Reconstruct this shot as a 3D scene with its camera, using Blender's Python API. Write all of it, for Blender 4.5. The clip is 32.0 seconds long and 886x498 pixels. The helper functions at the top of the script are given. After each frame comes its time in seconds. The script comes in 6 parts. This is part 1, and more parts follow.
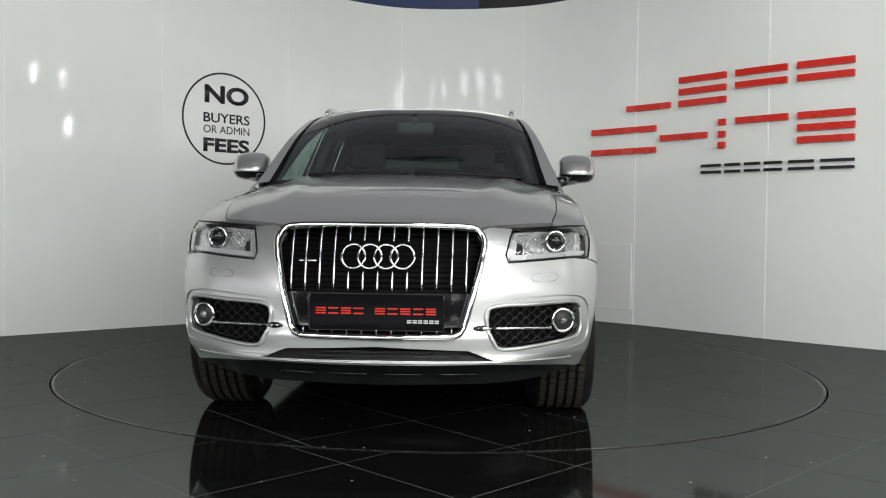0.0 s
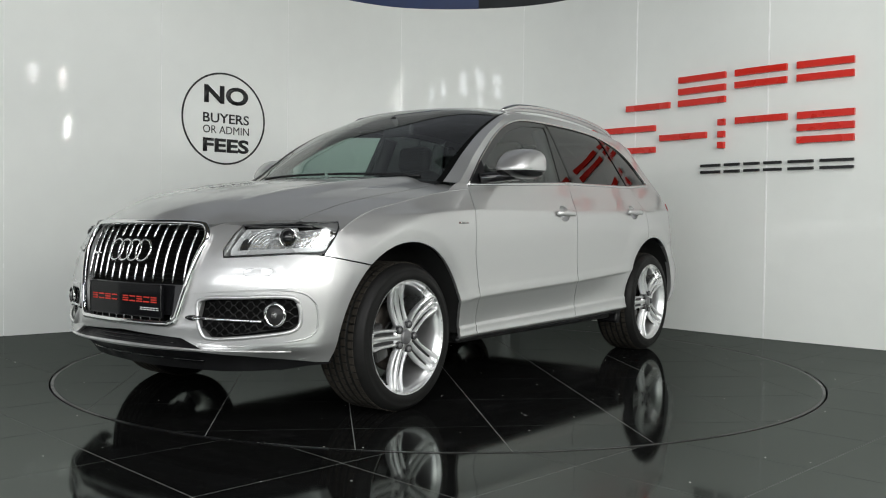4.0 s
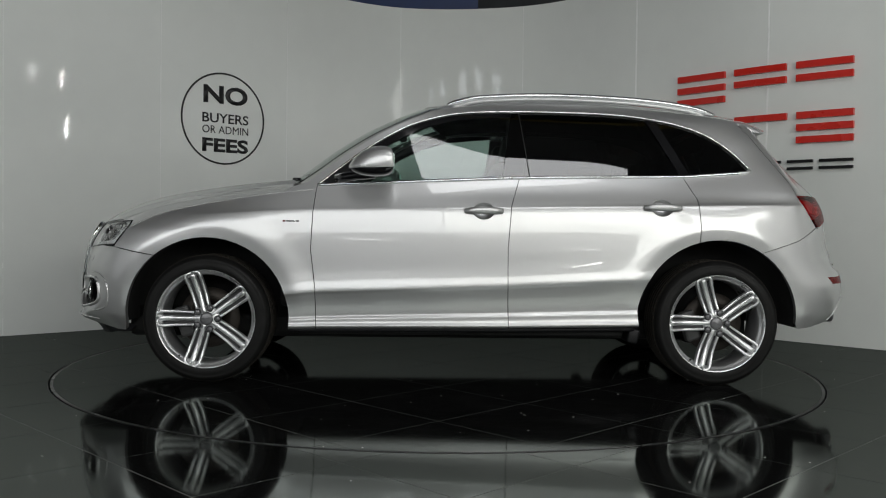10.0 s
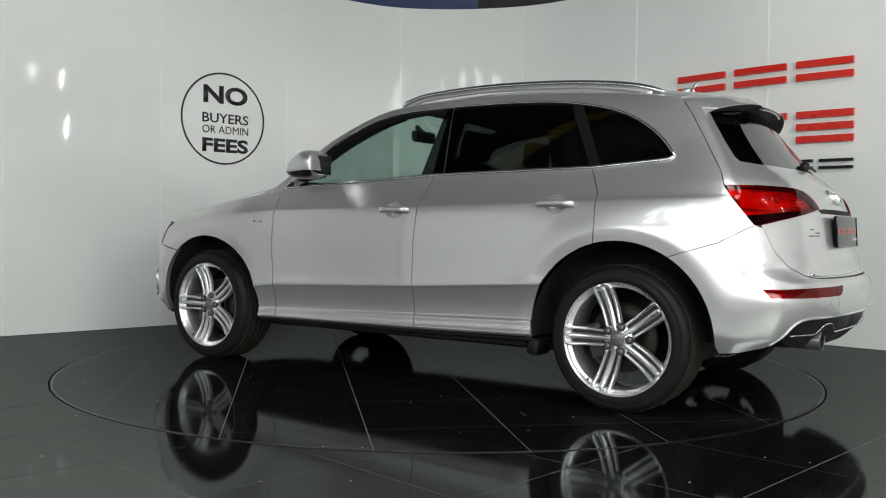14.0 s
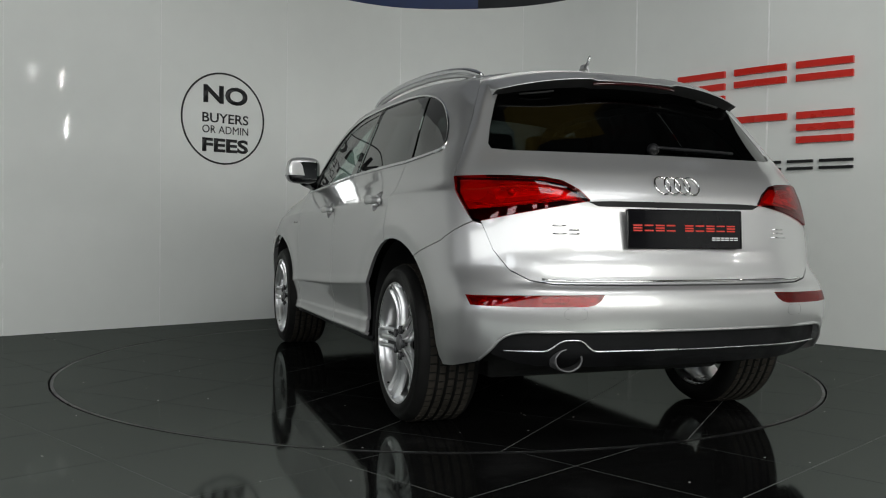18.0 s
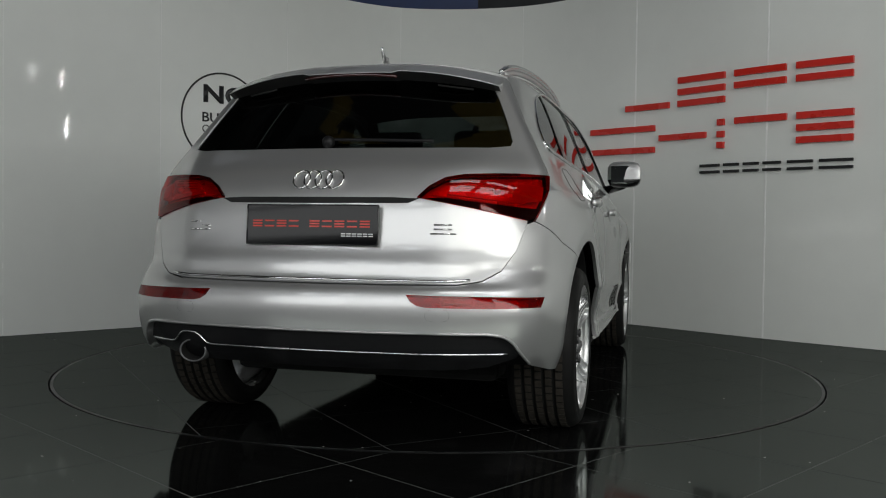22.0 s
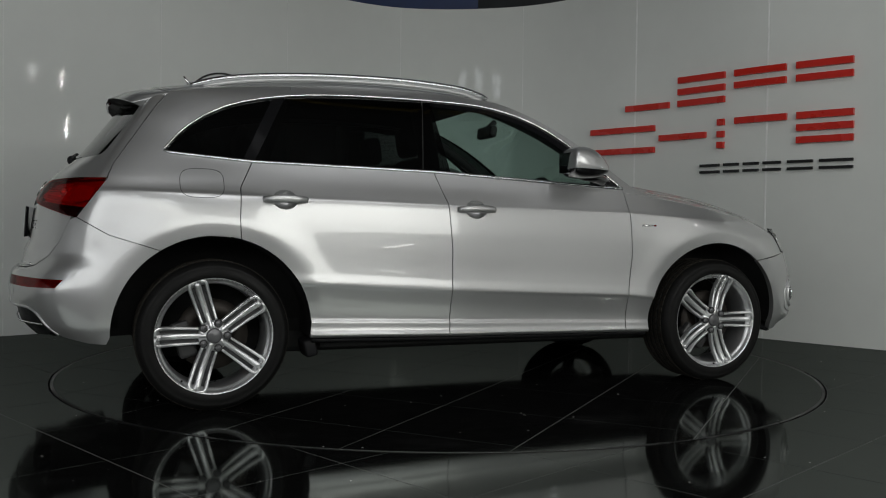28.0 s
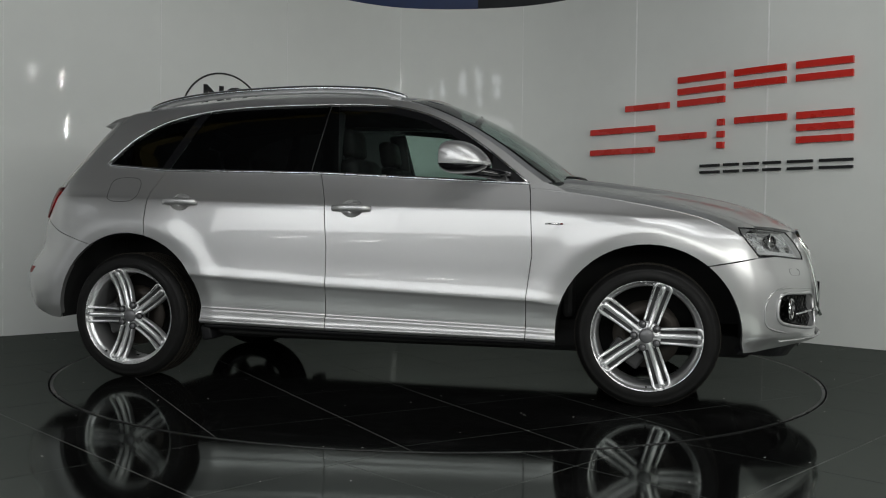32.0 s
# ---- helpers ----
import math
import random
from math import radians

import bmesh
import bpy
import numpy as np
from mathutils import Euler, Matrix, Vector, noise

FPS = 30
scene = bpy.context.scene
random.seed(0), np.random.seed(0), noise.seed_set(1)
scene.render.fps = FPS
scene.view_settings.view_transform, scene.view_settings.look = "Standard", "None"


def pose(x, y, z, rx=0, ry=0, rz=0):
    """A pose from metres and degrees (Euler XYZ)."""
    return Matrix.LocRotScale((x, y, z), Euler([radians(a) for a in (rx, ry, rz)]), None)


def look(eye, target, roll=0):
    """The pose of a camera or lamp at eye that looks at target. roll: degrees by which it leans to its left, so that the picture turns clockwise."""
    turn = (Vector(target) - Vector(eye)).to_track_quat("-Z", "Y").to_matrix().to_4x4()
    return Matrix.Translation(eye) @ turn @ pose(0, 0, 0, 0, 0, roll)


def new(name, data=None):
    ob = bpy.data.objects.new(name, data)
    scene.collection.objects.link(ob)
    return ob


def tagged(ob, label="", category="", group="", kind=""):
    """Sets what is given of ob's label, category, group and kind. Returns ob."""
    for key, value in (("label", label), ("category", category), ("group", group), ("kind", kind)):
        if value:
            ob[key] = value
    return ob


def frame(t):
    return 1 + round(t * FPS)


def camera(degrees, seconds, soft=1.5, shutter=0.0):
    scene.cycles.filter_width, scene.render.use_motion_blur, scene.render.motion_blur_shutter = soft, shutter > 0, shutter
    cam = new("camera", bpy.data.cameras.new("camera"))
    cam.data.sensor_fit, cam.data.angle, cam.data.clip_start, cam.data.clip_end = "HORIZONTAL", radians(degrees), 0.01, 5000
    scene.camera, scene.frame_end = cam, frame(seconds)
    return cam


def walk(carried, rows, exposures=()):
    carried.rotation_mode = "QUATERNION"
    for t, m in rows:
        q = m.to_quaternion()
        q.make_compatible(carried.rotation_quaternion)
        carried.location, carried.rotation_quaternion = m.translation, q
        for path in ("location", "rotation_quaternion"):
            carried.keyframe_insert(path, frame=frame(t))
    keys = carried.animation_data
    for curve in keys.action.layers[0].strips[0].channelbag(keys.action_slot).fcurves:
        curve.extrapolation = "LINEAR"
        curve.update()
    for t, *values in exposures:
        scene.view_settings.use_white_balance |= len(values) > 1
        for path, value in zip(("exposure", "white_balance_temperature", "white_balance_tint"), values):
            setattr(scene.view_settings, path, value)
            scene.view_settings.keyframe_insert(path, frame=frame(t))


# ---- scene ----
cam = camera(52.95, 32.0, soft=1.1)
EYE = (0.0, -5.6246, 0.8565)


def aim(yaw):
    """The standing camera's pose, turned by yaw degrees to the left."""
    a, p = radians(yaw), radians(-1.343)
    way = Vector((-math.sin(a) * math.cos(p), math.cos(a) * math.cos(p), math.sin(p)))
    return look(EYE, Vector(EYE) + 10 * way, 0.7285)


walk(cam, [(0, aim(-0.13)), (3, aim(-0.15)), (7, aim(-0.19)), (12, aim(-0.20)), (32, aim(-0.20))],
     exposures=[(0, 0.86), (1, 0.83), (2, 0.95), (3.5, 0.9), (6, 0.62), (7, 0.4), (8, 0.08), (10, -0.04), (11, 0.05), (12, 0.38), (14.5, 0.75), (17, 0.48), (18, 0.2), (19, 0.05), (20, -0.12), (22, -0.17), (24, -0.2), (25.5, -0.07), (28, -0.52), (30, -0.57), (31, -0.19), (32, -0.09)])

# ---- world and light: dim industrial unit, lamps hung above the open-topped booth ----
world = bpy.data.worlds.new("unit_air")
scene.world = world
world.use_nodes = True
world.node_tree.nodes["Background"].inputs[0].default_value = (0.55, 0.6, 0.62, 1)
world.node_tree.nodes["Background"].inputs[1].default_value = 0.05


def area(name, at, target, sx, sy, watts, colour=(1, 1, 1)):
    d = bpy.data.lights.new(name, "AREA")
    d.shape, d.size, d.size_y, d.energy, d.color = "RECTANGLE", sx, sy, watts, colour
    ob = new(name, d)
    ob.matrix_world = look(at, target)
    return ob


# daylight: a band of glazing in the unit's wall behind the camera, a gateway in its side, roof lights over it
BACK_Y, SILL = -8.7, 1.6
OPENINGS = [(4.02, 8.0, SILL, 4.60, 195), (1.32, 3.98, SILL, 3.70, 68), (0.02, 1.28, SILL, 3.70, 32), (-3.98, -0.02, SILL, 3.70, 76), (-8.0, -4.02, SILL, 3.70, 92)]
for x0, x1, z0, z1, watts in OPENINGS:
    area("glazing_daylight", ((x0 + x1) / 2, BACK_Y - 0.02, (z0 + z1) / 2), ((x0 + x1) / 2, 0, (z0 + z1) / 2), x1 - x0, z1 - z0, watts, (0.99, 1.0, 0.955) if x0 > 0 else (0.962, 0.98, 0.98))
GATE = (-7.4, -3.4, 3.0)
area("gate_daylight", (-9.08, (GATE[0] + GATE[1]) / 2, GATE[2] / 2 + 0.02), (0.0, (GATE[0] + GATE[1]) / 2, GATE[2] / 2 + 0.02), GATE[1] - GATE[0], GATE[2] - 0.08, 18, (0.95, 0.975, 0.995))
SKYLIGHTS = [(0.0, 3.1, -8.6, -5.4), (3.7, 6.8, -8.6, -5.4)]
for x0, x1, y0, y1 in SKYLIGHTS:
    area("skylight_daylight", ((x0 + x1) / 2, (y0 + y1) / 2, 7.06), ((x0 + x1) / 2, (y0 + y1) / 2 + 0.01, 0.0), x1 - x0 - 0.04, y1 - y0 - 0.04, 160, (0.97, 0.985, 0.995))
LAMPS = [((4.82, -2.95, 2.5), (-0.8, 0.8, 1.1), 0.022, 0.34, 3), ((4.5, -3.4, 3.35), (-0.8, 0.8, 1.1), 0.014, 0.30, 1.2), ((4.75, -3.0, 3.3), (-0.8, 0.8, 1.1), 0.014, 0.30, 1.2)]
for place, target, sx, sy, watts in LAMPS:
    area("flood_light", place, target, sx, sy, watts, (1.0, 0.99, 0.965))

# ---- materials ----


def nodes(name):
    m = bpy.data.materials.new(name)
    m.use_nodes = True
    t = m.node_tree
    return m, t, t.nodes["Principled BSDF"]


def put(t, kind, **kw):
    n = t.nodes.new(kind)
    for k, v in kw.items():
        n.inputs[k].default_value = v
    return n


def mat(name, colour, rough=0.5, metal=0.0, grain=0.0, scale=40.0, bump=0.0, bscale=200.0, coat=0.0, spread=0.12, spec=0.5):
    """A surface whose colour and gloss vary at two scales, with fine relief."""
    m, t, b = nodes(name)
    b.inputs["Base Color"].default_value = (*colour, 1)
    b.inputs["Roughness"].default_value, b.inputs["Metallic"].default_value = rough, metal
    b.inputs["Coat Weight"].default_value, b.inputs["Coat Roughness"].default_value = coat, 0.03
    b.inputs["Specular IOR Level"].default_value = spec
    co = t.nodes.new("ShaderNodeTexCoord")
    if grain:
        a = put(t, "ShaderNodeTexNoise", Scale=scale, Detail=6.0)
        c = put(t, "ShaderNodeTexNoise", Scale=scale / 9, Detail=3.0)
        mix = t.nodes.new("ShaderNodeMath")
        mix.operation = "ADD"
        ramp = t.nodes.new("ShaderNodeMapRange")
        ramp.inputs["From Min"].default_value, ramp.inputs["From Max"].default_value = 0.6, 1.4
        ramp.inputs["To Min"].default_value, ramp.inputs["To Max"].default_value = 1 - grain, 1 + grain
        mul = t.nodes.new("ShaderNodeVectorMath")
        mul.operation = "SCALE"
        mul.inputs[0].default_value = colour
        for n in (a, c):
            t.links.new(co.outputs["Object"], n.inputs["Vector"])
        t.links.new(a.outputs["Fac"], mix.inputs[0])
        t.links.new(c.outputs["Fac"], mix.inputs[1])
        t.links.new(mix.outputs[0], ramp.inputs["Value"])
        t.links.new(ramp.outputs[0], mul.inputs["Scale"])
        t.links.new(mul.outputs[0], b.inputs["Base Color"])
        rr = t.nodes.new("ShaderNodeMapRange")
        rr.inputs["From Min"].default_value, rr.inputs["From Max"].default_value = 0.3, 0.7
        rr.inputs["To Min"].default_value, rr.inputs["To Max"].default_value = max(rough * (1 - spread * 3), 0.01), min(rough * (1 + spread * 3), 1)
        t.links.new(c.outputs["Fac"], rr.inputs["Value"])
        t.links.new(rr.outputs[0], b.inputs["Roughness"])
    if bump:
        n = put(t, "ShaderNodeTexNoise", Scale=bscale, Detail=4.0)
        t.links.new(co.outputs["Object"], n.inputs["Vector"])
        bp = put(t, "ShaderNodeBump", Strength=1.0, Distance=bump)
        t.links.new(n.outputs["Fac"], bp.inputs["Height"])
        t.links.new(bp.outputs["Normal"], b.inputs["Normal"])
    return m


def glow(name, colour, strength):
    m, t, b = nodes(name)
    b.inputs["Base Color"].default_value = (*colour, 1)
    b.inputs["Emission Color"].default_value = (*colour, 1)
    b.inputs["Emission Strength"].default_value = strength
    return m


def glassy(name, tint, rough=0.0, gain=1.0):
    """Thin pane: mirror-like by Fresnel over a tinted see-through sheet."""
    m, t, b = nodes(name)
    t.nodes.remove(b)
    out = t.nodes["Material Output"]
    clear = t.nodes.new("ShaderNodeBsdfTransparent")
    clear.inputs[0].default_value = (*tint, 1)
    gloss = t.nodes.new("ShaderNodeBsdfGlossy")
    gloss.inputs["Roughness"].default_value = rough
    gloss.inputs["Color"].default_value = (gain, gain, gain, 1)
    lw = put(t, "ShaderNodeLayerWeight", Blend=0.5)
    pw = t.nodes.new("ShaderNodeMath")
    pw.operation = "POWER"
    pw.inputs[1].default_value = 5.0
    t.links.new(lw.outputs["Facing"], pw.inputs[0])
    fr = put(t, "ShaderNodeMapRange")
    fr.inputs["To Min"].default_value, fr.inputs["To Max"].default_value = 0.07, 1.0
    t.links.new(pw.outputs[0], fr.inputs["Value"])
    mix = t.nodes.new("ShaderNodeMixShader")
    t.links.new(fr.outputs[0], mix.inputs[0])
    t.links.new(clear.outputs[0], mix.inputs[1])
    t.links.new(gloss.outputs[0], mix.inputs[2])
    t.links.new(mix.outputs[0], out.inputs[0])
    return m


M_WALL = mat("white_gloss_panel", (0.78, 0.80, 0.775), 0.035, 0, 0.02, 6, 0.0006, 0.9, spec=0.3)
M_JOINT = mat("white_joint_strip", (0.90, 0.91, 0.90), 0.25, 0, 0.05, 30)


def porcelain():
    """Dark polished tile: dim base with dust specks and scuffs under a mirror gloss that weakens towards grazing."""
    m, t, b = nodes("dark_porcelain")
    t.nodes.remove(b)
    out = t.nodes["Material Output"]
    co = t.nodes.new("ShaderNodeTexCoord")
    geo = t.nodes.new("ShaderNodeNewGeometry")
    fine = put(t, "ShaderNodeTexNoise", Scale=14.0, Detail=6.0)
    wide = put(t, "ShaderNodeTexNoise", Scale=1.6, Detail=5.0, Roughness=0.6)
    speck = put(t, "ShaderNodeTexVoronoi", Scale=13.0, Randomness=1.0)
    for n in (fine, wide, speck):
        t.links.new(co.outputs["Object"] if n is fine else geo.outputs["Position"], n.inputs["Vector"])
    base = t.nodes.new("ShaderNodeMapRange")
    base.inputs["To Min"].default_value, base.inputs["To Max"].default_value = 0.0035, 0.0075
    t.links.new(fine.outputs["Fac"], base.inputs["Value"])
    scuff = t.nodes.new("ShaderNodeMapRange")
    scuff.inputs["From Min"].default_value, scuff.inputs["From Max"].default_value = 0.56, 0.72
    scuff.inputs["To Min"].default_value, scuff.inputs["To Max"].default_value = 0.0, 0.012
    t.links.new(wide.outputs["Fac"], scuff.inputs["Value"])
    add = t.nodes.new("ShaderNodeMath")
    t.links.new(base.outputs[0], add.inputs[0])
    t.links.new(scuff.outputs[0], add.inputs[1])
    tone = t.nodes.new("ShaderNodeCombineColor")
    for k in range(3):
        t.links.new(add.outputs[0], tone.inputs[k])
    dif = t.nodes.new("ShaderNodeBsdfDiffuse")
    t.links.new(tone.outputs[0], dif.inputs[0])
    gloss = t.nodes.new("ShaderNodeBsdfGlossy")
    rg = t.nodes.new("ShaderNodeMapRange")
    rg.inputs["To Min"].default_value, rg.inputs["To Max"].default_value = 0.03, 0.10
    t.links.new(wide.outputs["Fac"], rg.inputs["Value"])
    t.links.new(rg.outputs[0], gloss.inputs["Roughness"])
    gloss.inputs["Color"].default_value = (0.93, 1.0, 0.95, 1)
    lw = put(t, "ShaderNodeLayerWeight", Blend=0.5)
    pw = t.nodes.new("ShaderNodeMath")
    pw.operation = "POWER"
    pw.inputs[1].default_value = 2.6
    t.links.new(lw.outputs["Facing"], pw.inputs[0])
    fr = t.nodes.new("ShaderNodeMapRange")
    fr.inputs["To Min"].default_value, fr.inputs["To Max"].default_value = 0.22, 0.125
    t.links.new(pw.outputs[0], fr.inputs["Value"])
    mix = t.nodes.new("ShaderNodeMixShader")
    t.links.new(fr.outputs[0], mix.inputs[0])
    t.links.new(dif.outputs[0], mix.inputs[1])
    t.links.new(gloss.outputs[0], mix.inputs[2])
    # bright grit: a few small dots
    dot = t.nodes.new("ShaderNodeMath")
    dot.operation = "LESS_THAN"
    dot.inputs[1].default_value = 0.055
    t.links.new(speck.outputs["Distance"], dot.inputs[0])
    sep = t.nodes.new("ShaderNodeSeparateColor")
    t.links.new(speck.outputs["Color"], sep.inputs[0])
    few = t.nodes.new("ShaderNodeMath")
    few.operation = "LESS_THAN"
    few.inputs[1].default_value = 0.30
    t.links.new(sep.outputs[0], few.inputs[0])
    both_ = t.nodes.new("ShaderNodeMath")
    both_.operation = "MULTIPLY"
    t.links.new(dot.outputs[0], both_.inputs[0])
    t.links.new(few.outputs[0], both_.inputs[1])
    grit = t.nodes.new("ShaderNodeBsdfDiffuse")
    grit.inputs[0].default_value = (0.7, 0.7, 0.67, 1)
    mix2 = t.nodes.new("ShaderNodeMixShader")
    t.links.new(both_.outputs[0], mix2.inputs[0])
    t.links.new(mix.outputs[0], mix2.inputs[1])
    t.links.new(grit.outputs[0], mix2.inputs[2])
    t.links.new(mix2.outputs[0], out.inputs[0])
    return m


M_TILE = porcelain()
M_GROUT = mat("grey_grout", (0.22, 0.228, 0.22), 0.8, 0, 0.3, 60)
M_RED = mat("red_acrylic", (0.62, 0.022, 0.012), 0.3, 0, 0.04, 30)
M_BLACKSIGN = mat("black_acrylic", (0.012, 0.012, 0.013), 0.35, 0, 0.1, 30)
M_DARK = mat("dark_steel", (0.02, 0.021, 0.022), 0.5, 0.3, 0.2, 20)
M_RIM = mat("blackened_rim_steel", (0.006, 0.006, 0.006), 0.35, 0, 0.1, 20)
M_ROOF = mat("dark_roof_sheet", (0.030, 0.032, 0.035), 0.8, 0, 0.3, 3)
M_BLUE = mat("blue_painted_steel", (0.001, 0.020, 0.10), 0.4, 0, 0.15, 12)
M_YELLOW = mat("yellow_painted_steel", (0.22, 0.16, 0.03), 0.45, 0, 0.15, 12)
M_BOUNCE = mat("pale_bounce_concrete", (0.24, 0.24, 0.235), 0.7, 0, 0.25, 5, 0.001, 60)
M_UNIT = mat("pale_unit_wall", (0.70, 0.71, 0.70), 0.6, 0, 0.06, 2)
M_TUBE = glow("lamp_diffuser", (1.0, 0.985, 0.955), 14.0)
M_FILL = glow("bonnet_fill_glow", (0.155, 0.165, 0.18), 0.6)
M_SKY = glow("daylight_pane", (0.92, 0.96, 1.0), 5.0)


# ---- mesh helpers ----


def mesh_ob(name, bm, material, parent=None, smooth=False):
    me = bpy.data.meshes.new(name)
    bm.to_mesh(me)
    bm.free()
    for mm in (material if isinstance(material, (list, tuple)) else [material]):
        me.materials.append(mm)
    if smooth:
        for p in me.polygons:
            p.use_smooth = True
    ob = new(name, me)
    if parent is not None:
        ob.parent = parent
    return ob


def part(name, bm, material, parent, label="", smooth=True):
    ob = mesh_ob(name, bm, material, parent, smooth)
    if label:
        ob["label"] = label
    return ob


def thing(name, label, category, group="", kind="", at=None):
    e = new(name)
    e.empty_display_size = 0.1
    if at is not None:
        e.matrix_basis = at
    return tagged(e, label, category, group, kind)


def box(bm, cx, cy, cz, sx, sy, sz, m=None, bevel=0.0):
    r = bmesh.ops.create_cube(bm, size=1.0)["verts"]
    bmesh.ops.scale(bm, vec=(sx, sy, sz), verts=r)
    bmesh.ops.translate(bm, vec=(cx, cy, cz), verts=r)
    if bevel:
        es = list({e for v in r for e in v.link_edges})
        out = bmesh.ops.bevel(bm, geom=es, offset=bevel, segments=2, affect="EDGES", profile=0.5)
        r = list({v for f in out["faces"] for v in f.verts} | {v for v in r if v.is_valid})
    if m is not None:
        bmesh.ops.transform(bm, matrix=m, verts=r)
    return r


def prism(bm, poly, z0, z1):
    """A flat polygon, anticlockwise in x and y, drawn up from z0 to z1."""
    lo = [bm.verts.new((x, y, z0)) for x, y in poly]
    hi = [bm.verts.new((x, y, z1)) for x, y in poly]
    bm.faces.new(hi)
    bm.faces.new(lo[::-1])
    n = len(poly)
    for i in range(n):
        bm.faces.new((lo[i], lo[(i + 1) % n], hi[(i + 1) % n], hi[i]))


# ---- booth wall: white panels on a curve, joint to joint ----
JOINTS = [(-6.1, -1.45), (-5.15, -0.6), (-4.2, 0.24), (-3.28, 1.06), (-2.36, 1.88), (-1.44, 2.68), (-0.42, 3.37), (0.80, 3.24),
          (1.75, 2.44), (2.6, 1.5), (3.36, 0.78), (4.25, -0.06), (5.1, -0.95), (5.9, -1.85)]
WALL_H = 3.065


def on_wall(i, f):
    """Plan place and outward (room-side) normal at fraction f of panel i."""
    g = lambda k: Vector(JOINTS[min(max(k, 0), len(JOINTS) - 1)])
    p0, p1, p2, p3 = g(i - 1), g(i), g(i + 1), g(i + 2)
    pt = 0.5 * (2 * p1 + (p2 - p0) * f + (2 * p0 - 5 * p1 + 4 * p2 - p3) * f * f + (3 * p1 - p0 - 3 * p2 + p3) * f ** 3)
    d = 0.5 * ((p2 - p0) + 2 * (2 * p0 - 5 * p1 + 4 * p2 - p3) * f + 3 * (3 * p1 - p0 - 3 * p2 + p3) * f * f)
    d.normalize()
    return pt, Vector((d.y, -d.x)), d


wall = thing("wall_booth", "curved booth wall of glossy white panels", "wall", kind="structure")
for i in range(len(JOINTS) - 1):
    bm = bmesh.new()
    n = 12
    grid = []
    g = 0.0016
    for k in range(n + 1):
        p, nn, d = on_wall(i, g + (1 - 2 * g) * k / n)
        q = p - nn * 0.02
        grid.append([bm.verts.new((p.x, p.y, 0.002)), bm.verts.new((p.x, p.y, WALL_H)), bm.verts.new((q.x, q.y, WALL_H)), bm.verts.new((q.x, q.y, 0.002))])
    for a, b in zip(grid, grid[1:]):
        for j in range(4):
            bm.faces.new((a[j], b[j], b[(j + 1) % 4], a[(j + 1) % 4]))
    bm.faces.new(grid[0][::-1])
    bm.faces.new(grid[-1])
    bmesh.ops.recalc_face_normals(bm, faces=bm.faces)
    bmesh.ops.split_edges(bm, edges=[e for e in bm.edges if e.calc_face_angle(0) > 0.6])
    ob = part("wall_panel", bm, M_WALL, wall, smooth=False)
    for pl in ob.data.polygons:
        if abs(pl.normal.z) < 0.5:
            pl.use_smooth = True
    p, nn, d = on_wall(i, 0.0)
    bm = bmesh.new()
    box(bm, 0, 0, WALL_H / 2, 0.012 if i in (8, 9) else 0.005, 0.005, WALL_H - 0.01)
    bmesh.ops.transform(bm, matrix=Matrix.Translation((p.x, p.y, 0.004)) @ Matrix.Rotation(math.atan2(d.y, d.x), 4, "Z"), verts=bm.verts)
    part("joint_strip", bm, M_JOINT, wall, smooth=False)


# ---- floor and turntable, tiled ----
RING = 2.257
PITCH = 0.6


def crossings(a, b, r):
    d = b - a
    A, B, Cc = d.dot(d), 2 * a.dot(d), a.dot(a) - r * r
    q = B * B - 4 * A * Cc
    if q <= 0:
        return []
    q = math.sqrt(q)
    return sorted(s for s in ((-B - q) / (2 * A), (-B + q) / (2 * A)) if 1e-6 < s < 1 - 1e-6)


def cut_by_ring(poly, r, inside):
    """The part of a convex anticlockwise polygon inside, or outside, the circle r round the origin."""
    pts = []
    n = len(poly)
    for k in range(n):
        a, b = Vector(poly[k]), Vector(poly[(k + 1) % n])
        pts.append((a, False))
        pts += [(a.lerp(b, s), True) for s in crossings(a, b, r)]
    keep = lambda p: (p.length <= r) == inside
    cuts = [k for k, p in enumerate(pts) if p[1]]
    if not cuts:
        return [[tuple(p) for p, _ in pts]] if keep(pts[0][0]) else []
    runs = []
    for c, k in enumerate(cuts):
        k2 = cuts[(c + 1) % len(cuts)]
        if k2 <= k:
            k2 += len(pts)
        run = [pts[j % len(pts)][0] for j in range(k, k2 + 1)]
        mid = run[1] if len(run) > 2 else (run[0] + run[-1]) / 2
        if keep(mid):
            runs.append(run)
    out = []
    for run in runs:
        a0, a1 = math.atan2(run[-1].y, run[-1].x), math.atan2(run[0].y, run[0].x)
        da = (a1 - a0 + math.pi) % (2 * math.pi) - math.pi
        m = max(2, int(abs(da) * 40))
        arc = [(r * math.cos(a0 + da * k / m), r * math.sin(a0 + da * k / m)) for k in range(1, m)]
        out.append([tuple(p) for p in run] + arc)
    return out


